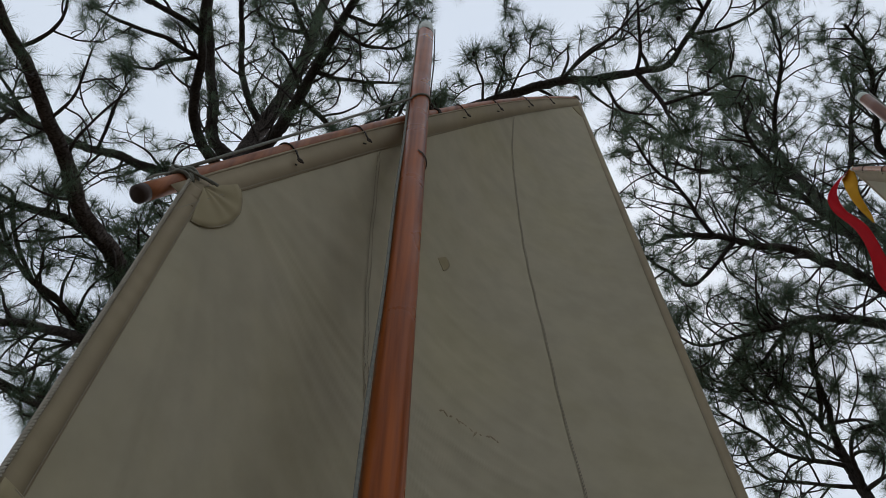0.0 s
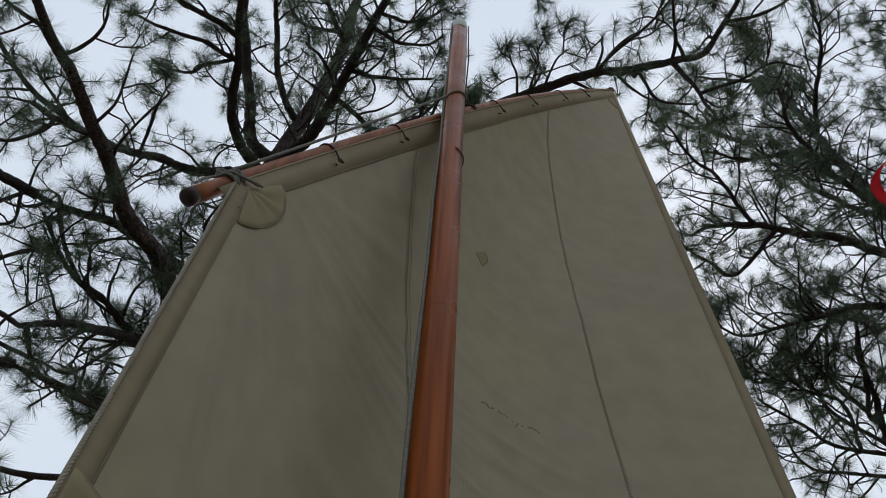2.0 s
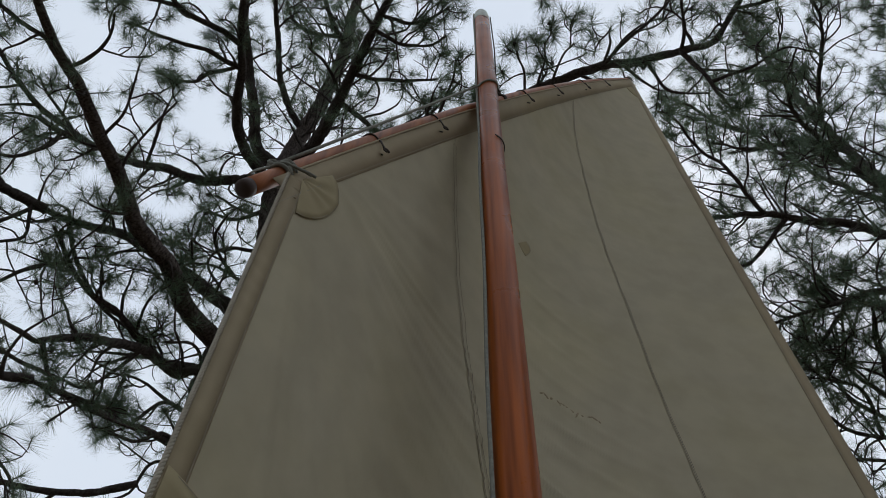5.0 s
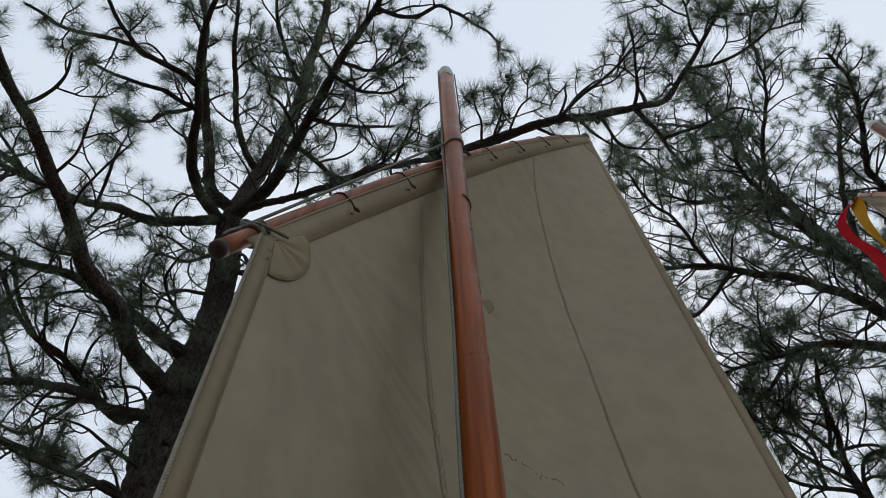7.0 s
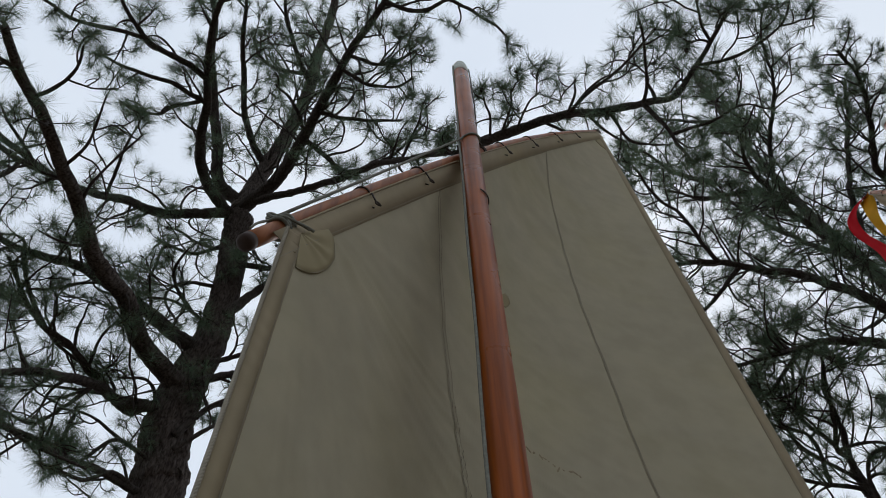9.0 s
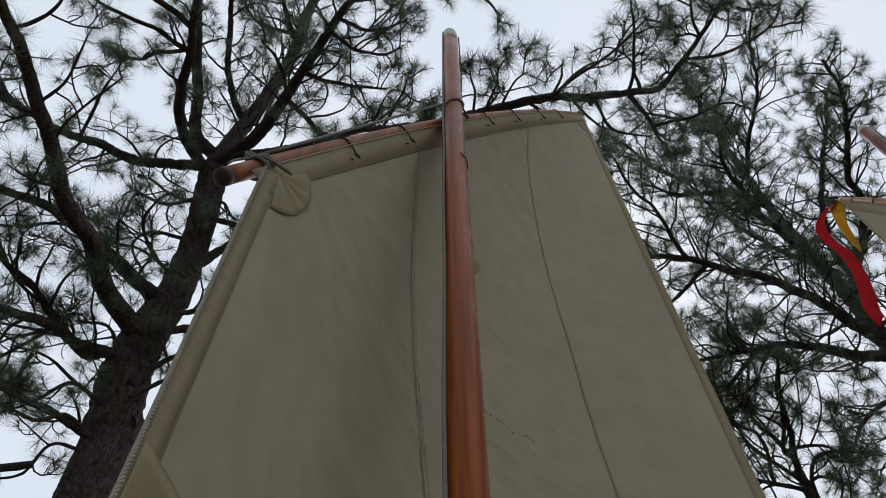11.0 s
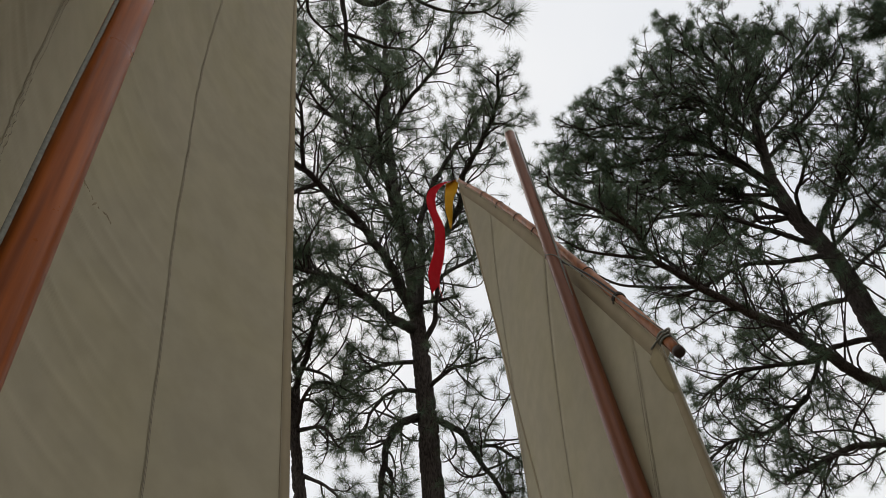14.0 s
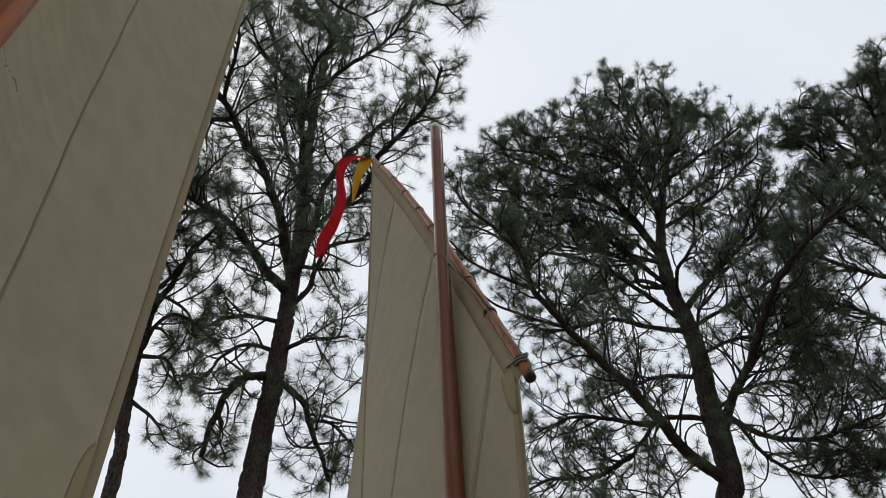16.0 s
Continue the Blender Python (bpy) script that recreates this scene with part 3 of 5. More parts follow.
    ("limb", 0.020, 0.007, 0.6, [(0.98, 2.40, 8.80), (1.11, 2.16, 8.64), (1.27, 1.95, 8.47), (1.38, 1.76, 8.30), (1.52, 1.48, 8.13)]),
    ("limb", 0.014, 0.008, 0.42, [(0.32, 2.74, 9.15), (0.29, 2.47, 9.04), (0.24, 2.23, 8.90)]),
    ("limb", 0.013, 0.008, 0.42, [(0.42, 2.68, 9.10), (0.48, 2.37, 8.99), (0.48, 2.16, 8.85)]),
    ("limb", 0.013, 0.007, 0.42, [(0.56, 2.61, 9.04), (0.63, 2.33, 8.92), (0.72, 2.16, 8.75)]),
    ("limb", 0.015, 0.007, 0.42, [(0.98, 2.40, 8.80), (1.02, 2.14, 8.67), (1.00, 1.97, 8.52)]),
    ("limb", 0.017, 0.007, 0.6, [(1.54, 2.14, 8.30), (1.54, 1.87, 8.25), (1.46, 1.59, 8.22), (1.38, 1.35, 8.16)]),
    ("limb", 0.012, 0.006, 0.42, [(1.80, 1.45, 7.59), (1.65, 1.22, 7.51), (1.54, 1.01, 7.41)]),
    ("limb", 0.017, 0.007, 0.6, [(1.30, 2.27, 8.56), (1.44, 2.43, 8.34), (1.57, 2.45, 8.16), (1.71, 2.40, 8.00)]),
    ("limb", 0.022, 0.010, 0.9, [(-3.64, 3.69, 6.76), (-3.83, 3.38, 6.67), (-3.96, 3.12, 6.57), (-4.11, 2.93, 6.40)]),
    ("limb", 0.022, 0.010, 0.8, [(-3.76, 3.57, 7.78), (-3.99, 3.47, 7.53), (-4.22, 3.44, 7.23), (-4.40, 3.33, 7.00)]),
    ("limb", 0.022, 0.010, 0.9, [(-3.78, 3.34, 6.00), (-3.56, 3.49, 5.88), (-3.40, 3.66, 5.69), (-3.36, 3.73, 5.46)]),
    ("limb", 0.022, 0.010, 0.9, [(-4.23, 3.28, 8.33), (-4.44, 3.27, 8.04), (-4.64, 3.24, 7.76), (-4.81, 3.18, 7.50)]),
    ("limb", 0.022, 0.010, 0.7, [(-3.68, 4.10, 6.85), (-3.84, 3.85, 6.75), (-3.96, 3.58, 6.69), (-4.06, 3.47, 6.51)]),
]
MIDDLE_LIMBS = [
    ("trunk", 0.216, 0.102, 1, [(6.15, 6.15, 0.00), (6.20, 6.09, 7.36), (6.23, 6.06, 8.56), (6.24, 6.04, 9.77), (6.25, 6.04, 10.52), (6.25, 6.04, 11.76), (6.22, 6.07, 12.96)]),
    ("limb", 0.092, 0.034, 1.1, [(6.22, 6.07, 12.96), (6.07, 6.02, 14.48), (5.97, 5.90, 16.30), (5.93, 5.72, 18.49), (5.93, 5.49, 21.22)]),
    ("limb", 0.068, 0.025, 1, [(6.25, 6.04, 10.52), (6.13, 5.69, 11.50), (5.97, 5.39, 12.39), (6.04, 4.90, 13.19), (6.22, 4.33, 13.91), (6.37, 3.84, 14.58)]),
    ("limb", 0.084, 0.028, 1.4, [(6.25, 6.04, 10.39), (5.70, 6.00, 10.28), (5.21, 5.87, 10.17), (4.74, 5.73, 10.04), (4.27, 5.66, 9.86), (3.70, 5.67, 9.65)]),
    ("limb", 0.085, 0.030, 1.5, [(6.25, 6.04, 10.64), (5.72, 5.83, 10.89), (5.22, 5.63, 11.09), (4.65, 5.50, 11.26), (4.05, 5.44, 11.36), (3.41, 5.37, 11.45), (2.90, 5.40, 11.41)]),
    ("limb", 0.045, 0.022, 1, [(6.25, 6.04, 10.05), (6.30, 5.75, 10.38), (6.22, 5.59, 10.70), (6.20, 5.35, 11.01), (6.41, 5.06, 11.19), (6.59, 4.67, 11.42)]),
    ("limb", 0.034, 0.021, 1, [(6.20, 5.91, 10.88), (6.29, 5.55, 10.69), (6.31, 5.22, 10.51)]),
    ("limb", 0.064, 0.031, 1.2, [(6.23, 6.06, 8.78), (5.92, 6.24, 8.63), (5.79, 6.41, 8.32), (5.77, 6.50, 7.97), (5.83, 6.63, 7.48)]),
    ("limb", 0.053, 0.024, 1.2, [(6.23, 6.06, 8.78), (6.44, 5.77, 8.46), (6.55, 5.63, 8.10), (6.62, 5.52, 7.72), (6.77, 5.40, 7.26)]),
    ("limb", 0.025, 0.014, 1.2, [(6.55, 5.63, 8.10), (6.64, 5.37, 8.03), (6.78, 5.22, 7.82), (6.95, 5.05, 7.56)]),
    ("limb", 0.054, 0.025, 1, [(6.25, 6.04, 11.65), (6.49, 5.71, 12.26), (6.82, 5.32, 12.81), (7.38, 4.98, 13.17)]),
    ("limb", 0.053, 0.019, 1, [(6.05, 5.99, 14.81), (5.16, 5.82, 14.78), (4.48, 5.83, 14.55), (3.67, 5.63, 14.42)]),
    ("limb", 0.050, 0.021, 1.25, [(6.00, 5.93, 15.80), (5.88, 5.17, 15.95), (5.85, 4.39, 16.02), (5.54, 3.51, 16.20)]),
    ("limb", 0.048, 0.021, 1.2, [(6.23, 6.06, 12.63), (5.62, 6.15, 13.62), (5.15, 6.11, 14.52), (4.65, 5.89, 15.47)]),
    ("limb", 0.066, 0.024, 1.25, [(6.58, 5.61, 12.41), (6.44, 4.90, 12.66), (6.17, 4.52, 12.80), (5.99, 3.75, 13.02), (5.74, 3.25, 13.14), (5.46, 2.97, 13.19)]),
    ("limb", 0.064, 0.025, 1.3, [(6.23, 6.06, 12.52), (5.39, 5.55, 13.02), (4.88, 5.12, 13.24), (4.52, 4.71, 13.36), (4.30, 4.20, 13.44)]),
    ("limb", 0.030, 0.013, 1.3, [(4.06, 5.66, 9.78), (3.56, 5.77, 9.71), (3.08, 5.86, 9.60), (2.70, 5.71, 9.62)]),
    ("limb", 0.030, 0.013, 1.3, [(4.12, 5.66, 9.80), (3.68, 6.08, 9.47), (3.26, 6.26, 9.27), (2.97, 6.15, 9.23)]),
    ("limb", 0.034, 0.015, 0.6, [(3.87, 5.42, 11.39), (3.33, 5.91, 11.06), (2.93, 5.73, 11.06), (2.53, 5.43, 11.12)]),
    ("limb", 0.035, 0.015, 1.2, [(6.24, 6.05, 9.22), (6.25, 5.59, 9.26), (6.31, 5.24, 9.16), (6.29, 4.98, 9.06)]),
    ("limb", 0.035, 0.015, 1, [(6.24, 6.05, 9.22), (5.82, 6.24, 9.12), (5.60, 6.44, 8.83), (5.52, 6.56, 8.48)]),
    ("limb", 0.036, 0.015, 1.3, [(6.24, 6.04, 9.77), (5.77, 6.30, 9.65), (5.46, 6.53, 9.40), (5.28, 6.76, 9.04)]),
    ("limb", 0.031, 0.015, 1, [(3.58, 5.38, 11.43), (3.06, 4.78, 11.69), (2.66, 4.46, 11.73), (2.37, 4.09, 11.74)]),
    ("limb", 0.041, 0.020, 1, [(4.69, 5.91, 15.38), (4.01, 5.64, 15.27), (3.35, 5.18, 15.20)]),
    ("limb", 0.049, 0.017, 1.1, [(5.93, 5.74, 18.29), (5.00, 5.68, 18.11), (4.19, 5.49, 17.90)]),
]
FAR_LIMBS = [
    ("trunk", 0.364, 0.122, 1, [(11.97, 2.13, 0.00), (11.95, 1.69, 7.60), (11.93, 1.46, 8.84), (11.89, 1.40, 9.52), (11.85, 1.39, 10.27), (11.82, 1.29, 11.33), (11.78, 1.29, 12.08), (11.72, 1.37, 13.05), (11.69, 1.33, 14.05)]),
    ("limb", 0.111, 0.033, 1.35, [(11.69, 1.33, 14.05), (11.61, 1.03, 15.09), (11.54, 0.63, 16.32), (11.45, 0.17, 17.43), (11.36, -0.12, 18.05)]),
    ("limb", 0.102, 0.027, 1.37, [(11.93, 1.46, 8.84), (11.33, 1.85, 9.11), (10.67, 2.06, 9.44), (9.98, 2.27, 9.75), (9.40, 2.47, 9.89), (8.70, 2.68, 10.10), (7.95, 2.85, 10.32), (7.32, 2.76, 10.47), (6.82, 2.73, 10.46)]),
    ("limb", 0.054, 0.022, 1.37, [(11.87, 1.40, 10.00), (11.50, 1.85, 9.98), (11.22, 2.23, 9.83), (11.17, 2.78, 9.29), (10.85, 3.06, 9.18)]),
    ("limb", 0.047, 0.021, 1.37, [(11.83, 1.34, 10.85), (11.84, 1.96, 11.16), (11.96, 2.48, 11.30), (12.09, 3.28, 11.33)]),
    ("limb", 0.055, 0.024, 1.36, [(11.79, 1.29, 11.87), (11.18, 1.97, 11.86), (10.64, 2.38, 11.77), (10.21, 2.91, 11.50), (9.78, 3.44, 11.20)]),
    ("limb", 0.053, 0.024, 1.3, [(11.73, 1.36, 12.96), (11.81, 1.91, 13.61), (12.12, 2.55, 13.98), (12.29, 3.21, 14.45)]),
    ("limb", 0.072, 0.026, 1.62, [(11.76, 1.31, 12.34), (11.65, 0.67, 12.81), (11.62, 0.11, 13.15), (11.57, -0.45, 13.48), (11.42, -0.99, 13.86)]),
    ("limb", 0.088, 0.035, 1.38, [(11.89, 1.40, 9.52), (11.39, 1.01, 9.87), (10.90, 0.45, 10.16), (10.29, -0.06, 10.53), (9.79, -0.54, 10.70), (9.39, -1.00, 10.72), (8.93, -1.68, 10.74)]),
    ("limb", 0.073, 0.026, 1.7, [(11.94, 1.63, 7.94), (11.36, 1.97, 8.04), (10.80, 2.42, 8.02), (10.36, 2.75, 7.81), (9.87, 3.22, 7.57)]),
    ("limb", 0.049, 0.021, 1.2, [(11.70, 1.34, 13.69), (11.09, 1.77, 13.59), (10.41, 2.05, 13.54), (9.68, 2.50, 13.48)]),
    ("limb", 0.052, 0.022, 1.08, [(11.63, 1.08, 14.90), (10.68, 1.24, 15.14), (9.89, 1.54, 15.19), (9.24, 2.09, 15.07)]),
    ("limb", 0.048, 0.024, 1.3, [(11.56, 0.78, 15.88), (11.59, -0.06, 16.27), (11.68, -0.68, 16.57), (11.71, -1.22, 16.91)]),
    ("limb", 0.045, 0.023, 1.3, [(11.65, 1.17, 14.62), (11.77, 0.35, 14.95), (11.78, -0.46, 15.32), (11.71, -1.18, 15.72)]),
    ("limb", 0.048, 0.023, 1.08, [(11.53, 0.59, 16.44), (10.65, 0.73, 16.78), (9.96, 0.82, 16.94), (9.32, 0.81, 17.05)]),
    ("limb", 0.055, 0.020, 1.9, [(11.57, 1.15, 9.74), (11.52, 0.67, 9.17), (11.34, 0.01, 8.76), (10.94, -0.93, 8.59)]),
    ("limb", 0.045, 0.018, 1.4, [(11.22, 2.28, 9.78), (10.77, 2.81, 9.82), (10.35, 3.31, 9.79), (10.07, 3.86, 9.52)]),
    ("limb", 0.044, 0.017, 1.6, [(11.17, 2.73, 9.34), (10.94, 3.33, 9.01), (10.52, 3.93, 8.93), (10.25, 4.38, 8.63)]),
    ("limb", 0.037, 0.017, 1.8, [(11.86, 1.40, 10.13), (11.59, 0.77, 10.15), (11.42, 0.21, 9.99), (11.35, -0.17, 9.65)]),
    ("limb", 0.039, 0.018, 1.7, [(11.82, 1.29, 11.33), (11.60, 0.62, 11.24), (11.48, 0.09, 10.99), (11.24, -0.51, 10.85)]),
    ("limb", 0.040, 0.018, 1.6, [(11.78, 1.29, 11.94), (11.50, 0.45, 11.92), (11.26, -0.12, 11.80), (10.84, -0.81, 11.82)]),
    ("limb", 0.036, 0.016, 1.9, [(11.56, 1.06, 9.64), (11.78, 0.74, 8.89), (11.80, 0.22, 8.43), (11.64, -0.44, 8.20)]),
    ("limb", 0.037, 0.017, 1.8, [(11.71, 1.05, 10.14), (11.25, 0.40, 10.39), (10.96, -0.21, 10.37), (10.89, -0.55, 10.04)]),
    ("limb", 0.042, 0.020, 1.19, [(11.75, 1.33, 12.61), (11.17, 1.09, 12.84), (10.70, 0.60, 12.95), (10.09, 0.39, 13.15)]),
    ("limb", 0.039, 0.018, 1.19, [(11.82, 1.29, 11.33), (11.20, 1.01, 11.69), (10.78, 0.50, 11.78), (10.24, 0.25, 11.98)]),
    ("limb", 0.042, 0.021, 1.1, [(11.72, 1.37, 13.05), (11.34, 1.83, 12.99), (10.83, 1.87, 13.09), (10.51, 2.22, 12.95)]),
    ("limb", 0.040, 0.017, 1.08, [(11.61, 1.03, 15.09), (10.73, 1.38, 15.56), (9.64, 1.61, 16.10), (9.10, 2.06, 16.19)]),
    ("limb", 0.041, 0.017, 1.08, [(11.58, 0.88, 15.54), (10.60, 0.87, 16.16), (9.69, 1.05, 16.63), (9.34, 1.36, 16.69)]),
    ("limb", 0.042, 0.018, 1.08, [(11.56, 0.74, 15.99), (10.75, 0.50, 16.62), (10.15, 0.41, 17.04)]),
    ("limb", 0.042, 0.018, 1.08, [(11.54, 0.63, 16.32), (11.30, -0.06, 16.87), (11.30, -0.48, 17.22)]),
    ("limb", 0.040, 0.017, 1.3, [(11.61, 1.03, 15.09), (11.65, -0.01, 15.48), (11.67, -0.87, 15.83), (11.76, -1.28, 16.12)]),
    ("limb", 0.039, 0.016, 1.5, [(11.69, 1.33, 14.05), (10.28, 1.77, 14.46), (8.93, 2.40, 14.66), (8.04, 3.16, 14.39)]),
    ("limb", 0.038, 0.018, 1.35, [(11.70, 1.34, 13.69), (11.05, 2.07, 14.58), (10.33, 3.15, 15.34), (9.39, 4.20, 16.10)]),
    ("limb", 0.037, 0.016, 1.6, [(11.72, 1.37, 13.05), (10.84, 1.91, 13.31), (9.80, 3.10, 13.46), (8.68, 4.10, 13.55)]),
    ("limb", 0.036, 0.016, 1.3, [(11.75, 1.25, 12.39), (11.61, 0.44, 12.98), (11.35, -0.45, 13.62), (10.99, -1.05, 14.28)]),
    ("limb", 0.040, 0.016, 1.5, [(11.65, 1.17, 14.62), (10.74, 1.06, 15.00), (9.94, 1.30, 15.20), (9.17, 1.83, 15.32), (8.68, 2.63, 15.14)]),
    ("limb", 0.050, 0.025, 1.08, [(11.45, 0.17, 17.63), (10.89, 0.06, 17.78), (10.50, 0.19, 17.80)]),
    ("limb", 0.050, 0.026, 1.08, [(11.45, 0.17, 17.63), (11.56, -0.35, 17.91), (12.02, -0.70, 17.93)]),
    ("limb", 0.044, 0.021, 1.3, [(11.70, 1.34, 13.78), (10.71, 1.62, 14.18), (9.94, 2.14, 14.30), (9.23, 2.99, 14.25), (8.60, 3.65, 14.10)]),
    ("limb", 0.052, 0.018, 0.85, [(11.69, 1.33, 14.05), (10.20, 1.74, 14.52), (9.04, 2.68, 14.62), (8.08, 3.30, 14.51)]),
    ("limb", 0.052, 0.018, 0.85, [(11.72, 1.37, 13.05), (10.13, 2.23, 13.60), (9.02, 3.14, 13.65), (8.03, 3.81, 13.55)]),
    ("limb", 0.052, 0.018, 0.9, [(11.78, 1.29, 12.08), (10.18, 2.30, 12.72), (9.14, 3.29, 12.73), (8.18, 3.83, 12.67)]),
    ("limb", 0.030, 0.014, 0.6, [(8.70, 2.68, 10.10), (8.58, 3.27, 10.54), (8.45, 3.76, 10.99), (8.24, 4.10, 11.52)]),
    ("limb", 0.030, 0.014, 0.6, [(7.95, 2.85, 10.32), (7.53, 3.16, 10.39), (7.13, 3.42, 10.43), (6.67, 3.56, 10.55)]),
    ("limb", 0.030, 0.014, 0.6, [(7.32, 2.76, 10.47), (6.81, 2.93, 10.63), (6.42, 3.09, 10.68), (6.04, 3.13, 10.74)]),
    ("limb", 0.030, 0.014, 0.5, [(8.70, 2.68, 10.10), (8.57, 2.85, 10.68), (8.41, 3.11, 11.24), (8.29, 3.20, 11.79)]),
]
OUTER_LIMBS = [
    ("trunk", 0.226, 0.110, 1, [(13.00, -0.11, 0.00), (12.90, -1.01, 8.16), (12.83, -1.68, 9.96), (12.70, -2.46, 12.08)]),
    ("limb", 0.100, 0.035, 0.96, [(12.70, -2.46, 12.08), (12.44, -3.00, 13.73), (12.16, -3.52, 15.27), (11.86, -4.03, 16.82)]),
    ("limb", 0.048, 0.019, 1.56, [(12.77, -2.03, 10.92), (12.22, -1.56, 11.29), (11.82, -1.12, 11.42), (11.65, -0.63, 11.25)]),
    ("limb", 0.051, 0.020, 1.2, [(12.65, -2.56, 12.38), (12.00, -2.18, 12.77), (11.42, -1.80, 13.03), (10.78, -1.53, 13.29)]),
    ("limb", 0.053, 0.021, 0.96, [(12.49, -2.90, 13.43), (11.58, -2.72, 13.96), (10.89, -2.36, 14.26), (10.26, -1.96, 14.48)]),
    ("limb", 0.045, 0.018, 1.56, [(12.83, -1.62, 9.79), (12.44, -1.19, 10.00), (11.97, -0.85, 10.27), (11.73, -0.33, 10.19)]),
    ("limb", 0.053, 0.021, 0.96, [(12.44, -3.00, 13.73), (11.38, -2.82, 14.38), (10.60, -2.49, 14.73), (10.21, -2.05, 14.73)]),
    ("limb", 0.055, 0.021, 0.96, [(12.26, -3.33, 14.71), (11.16, -3.29, 15.08), (10.65, -3.07, 14.94)]),
    ("limb", 0.056, 0.021, 0.96, [(12.16, -3.52, 15.27), (11.09, -3.64, 15.52), (10.38, -3.69, 15.45)]),
    ("limb", 0.050, 0.020, 1.56, [(12.70, -2.46, 12.08), (12.24, -1.77, 12.32), (11.70, -1.18, 12.58), (11.20, -0.84, 12.73)]),
    ("limb", 0.051, 0.020, 1.2, [(12.58, -2.71, 12.83), (11.65, -2.23, 13.50), (10.75, -1.98, 13.98), (10.22, -1.63, 14.11)]),
    ("limb", 0.044, 0.017, 1.56, [(12.87, -1.31, 8.98), (12.48, -0.84, 8.96), (12.25, -0.18, 8.65)]),
]
SLIM_LIMBS = [
    ("trunk", 0.140, 0.057, 1, [(4.93, 6.60, 0.00), (4.79, 6.71, 6.23), (4.70, 6.77, 7.30), (4.64, 6.83, 8.27), (4.63, 6.83, 8.97)]),
    ("limb", 0.046, 0.017, 0.585, [(4.63, 6.83, 8.97), (4.47, 6.40, 9.17), (4.28, 5.95, 9.37), (4.19, 5.54, 9.46)]),
    ("limb", 0.030, 0.013, 0.585, [(4.64, 6.83, 8.27), (4.49, 6.33, 8.56), (4.69, 6.00, 8.43), (4.93, 5.79, 8.16)]),
    ("limb", 0.026, 0.012, 0.585, [(4.68, 6.79, 7.65), (4.85, 6.52, 7.37), (4.96, 6.30, 7.06)]),
    ("limb", 0.033, 0.013, 0.936, [(4.57, 6.68, 9.04), (4.38, 6.52, 9.02), (4.30, 6.00, 9.24), (4.16, 5.53, 9.42)]),
    ("limb", 0.026, 0.012, 0.936, [(4.45, 6.58, 9.03), (4.47, 6.40, 8.90), (4.66, 6.19, 8.69), (4.81, 6.10, 8.39)]),
    ("limb", 0.029, 0.014, 0.936, [(4.38, 6.52, 9.02), (4.11, 6.42, 9.53), (4.16, 6.09, 9.99), (4.32, 5.76, 10.38)]),
    ("limb", 0.026, 0.013, 0.936, [(4.63, 6.83, 8.71), (4.88, 6.87, 8.93), (5.31, 6.98, 8.94)]),
    ("limb", 0.029, 0.013, 1.053, [(4.63, 6.83, 8.65), (3.94, 6.80, 8.82), (3.55, 6.58, 8.95), (3.12, 6.36, 9.08)]),
    ("limb", 0.025, 0.013, 1.053, [(4.63, 6.83, 8.33), (3.84, 6.90, 8.47), (3.51, 6.77, 8.51), (3.30, 6.52, 8.59)]),
    ("limb", 0.026, 0.013, 1.053, [(4.25, 6.81, 8.74), (4.04, 6.37, 9.00), (3.59, 6.21, 9.11), (3.26, 5.97, 9.21)]),
    ("limb", 0.028, 0.013, 0.936, [(4.64, 6.83, 8.27), (4.77, 6.44, 8.13), (4.89, 6.26, 7.77)]),
    ("limb", 0.028, 0.013, 0.585, [(4.63, 6.83, 8.78), (4.05, 6.59, 9.08), (3.68, 6.21, 9.33), (3.46, 5.73, 9.54)]),
]

pine_tree(NEAR_LIMBS, "tall forked pine with rough dark bark and long-needled tufts", 11, 5.0, 0.72, 0.10, 0.172, 0.0027, 92, 0.4, None, 3.1, 0.0054, 0.3, cones=70, fine=0.018,
          girth=((0, 0.29), (6.63, 0.235), (7.87, 0.235), (8.40, 0.205), (8.98, 0.175), (9.79, 0.150), (10.24, 0.168), (10.85, 0.172)))
pine_tree(MIDDLE_LIMBS, "straight pine trunk with drooping lower limbs and open crown", 23, 7.6, 0.92, 0.08, 0.176, 0.0030, 100, 0.4, None, 3.1, 0.0056, 0.3, cones=40)
pine_tree(FAR_LIMBS, "large spreading pine with a dense dark green crown", 37, 6.0, 1.05, 0.08, 0.175, 0.0042, 90, 0.52, NEEDLES_DEEP, 3.3, 0.0074, 0.4, (0.6, 1.5), fine=0.025, clear=0.6)
pine_tree(OUTER_LIMBS, "dense pine crown at the edge of the clearing", 41, 9.0, 0.85, 0.1, 0.185, 0.0042, 90, 0.4, NEEDLES_DEEP, 3.6, 0.0076, 0.4, (0.5, 1.4), fine=0.025)
pine_tree(SLIM_LIMBS, "slim pine with arching bare twigs and a few tufts", 53, 6.6, 0.85, 0.1, 0.176, 0.0030, 92, 0.35, None, 3.1, 0.0056, 0.3)


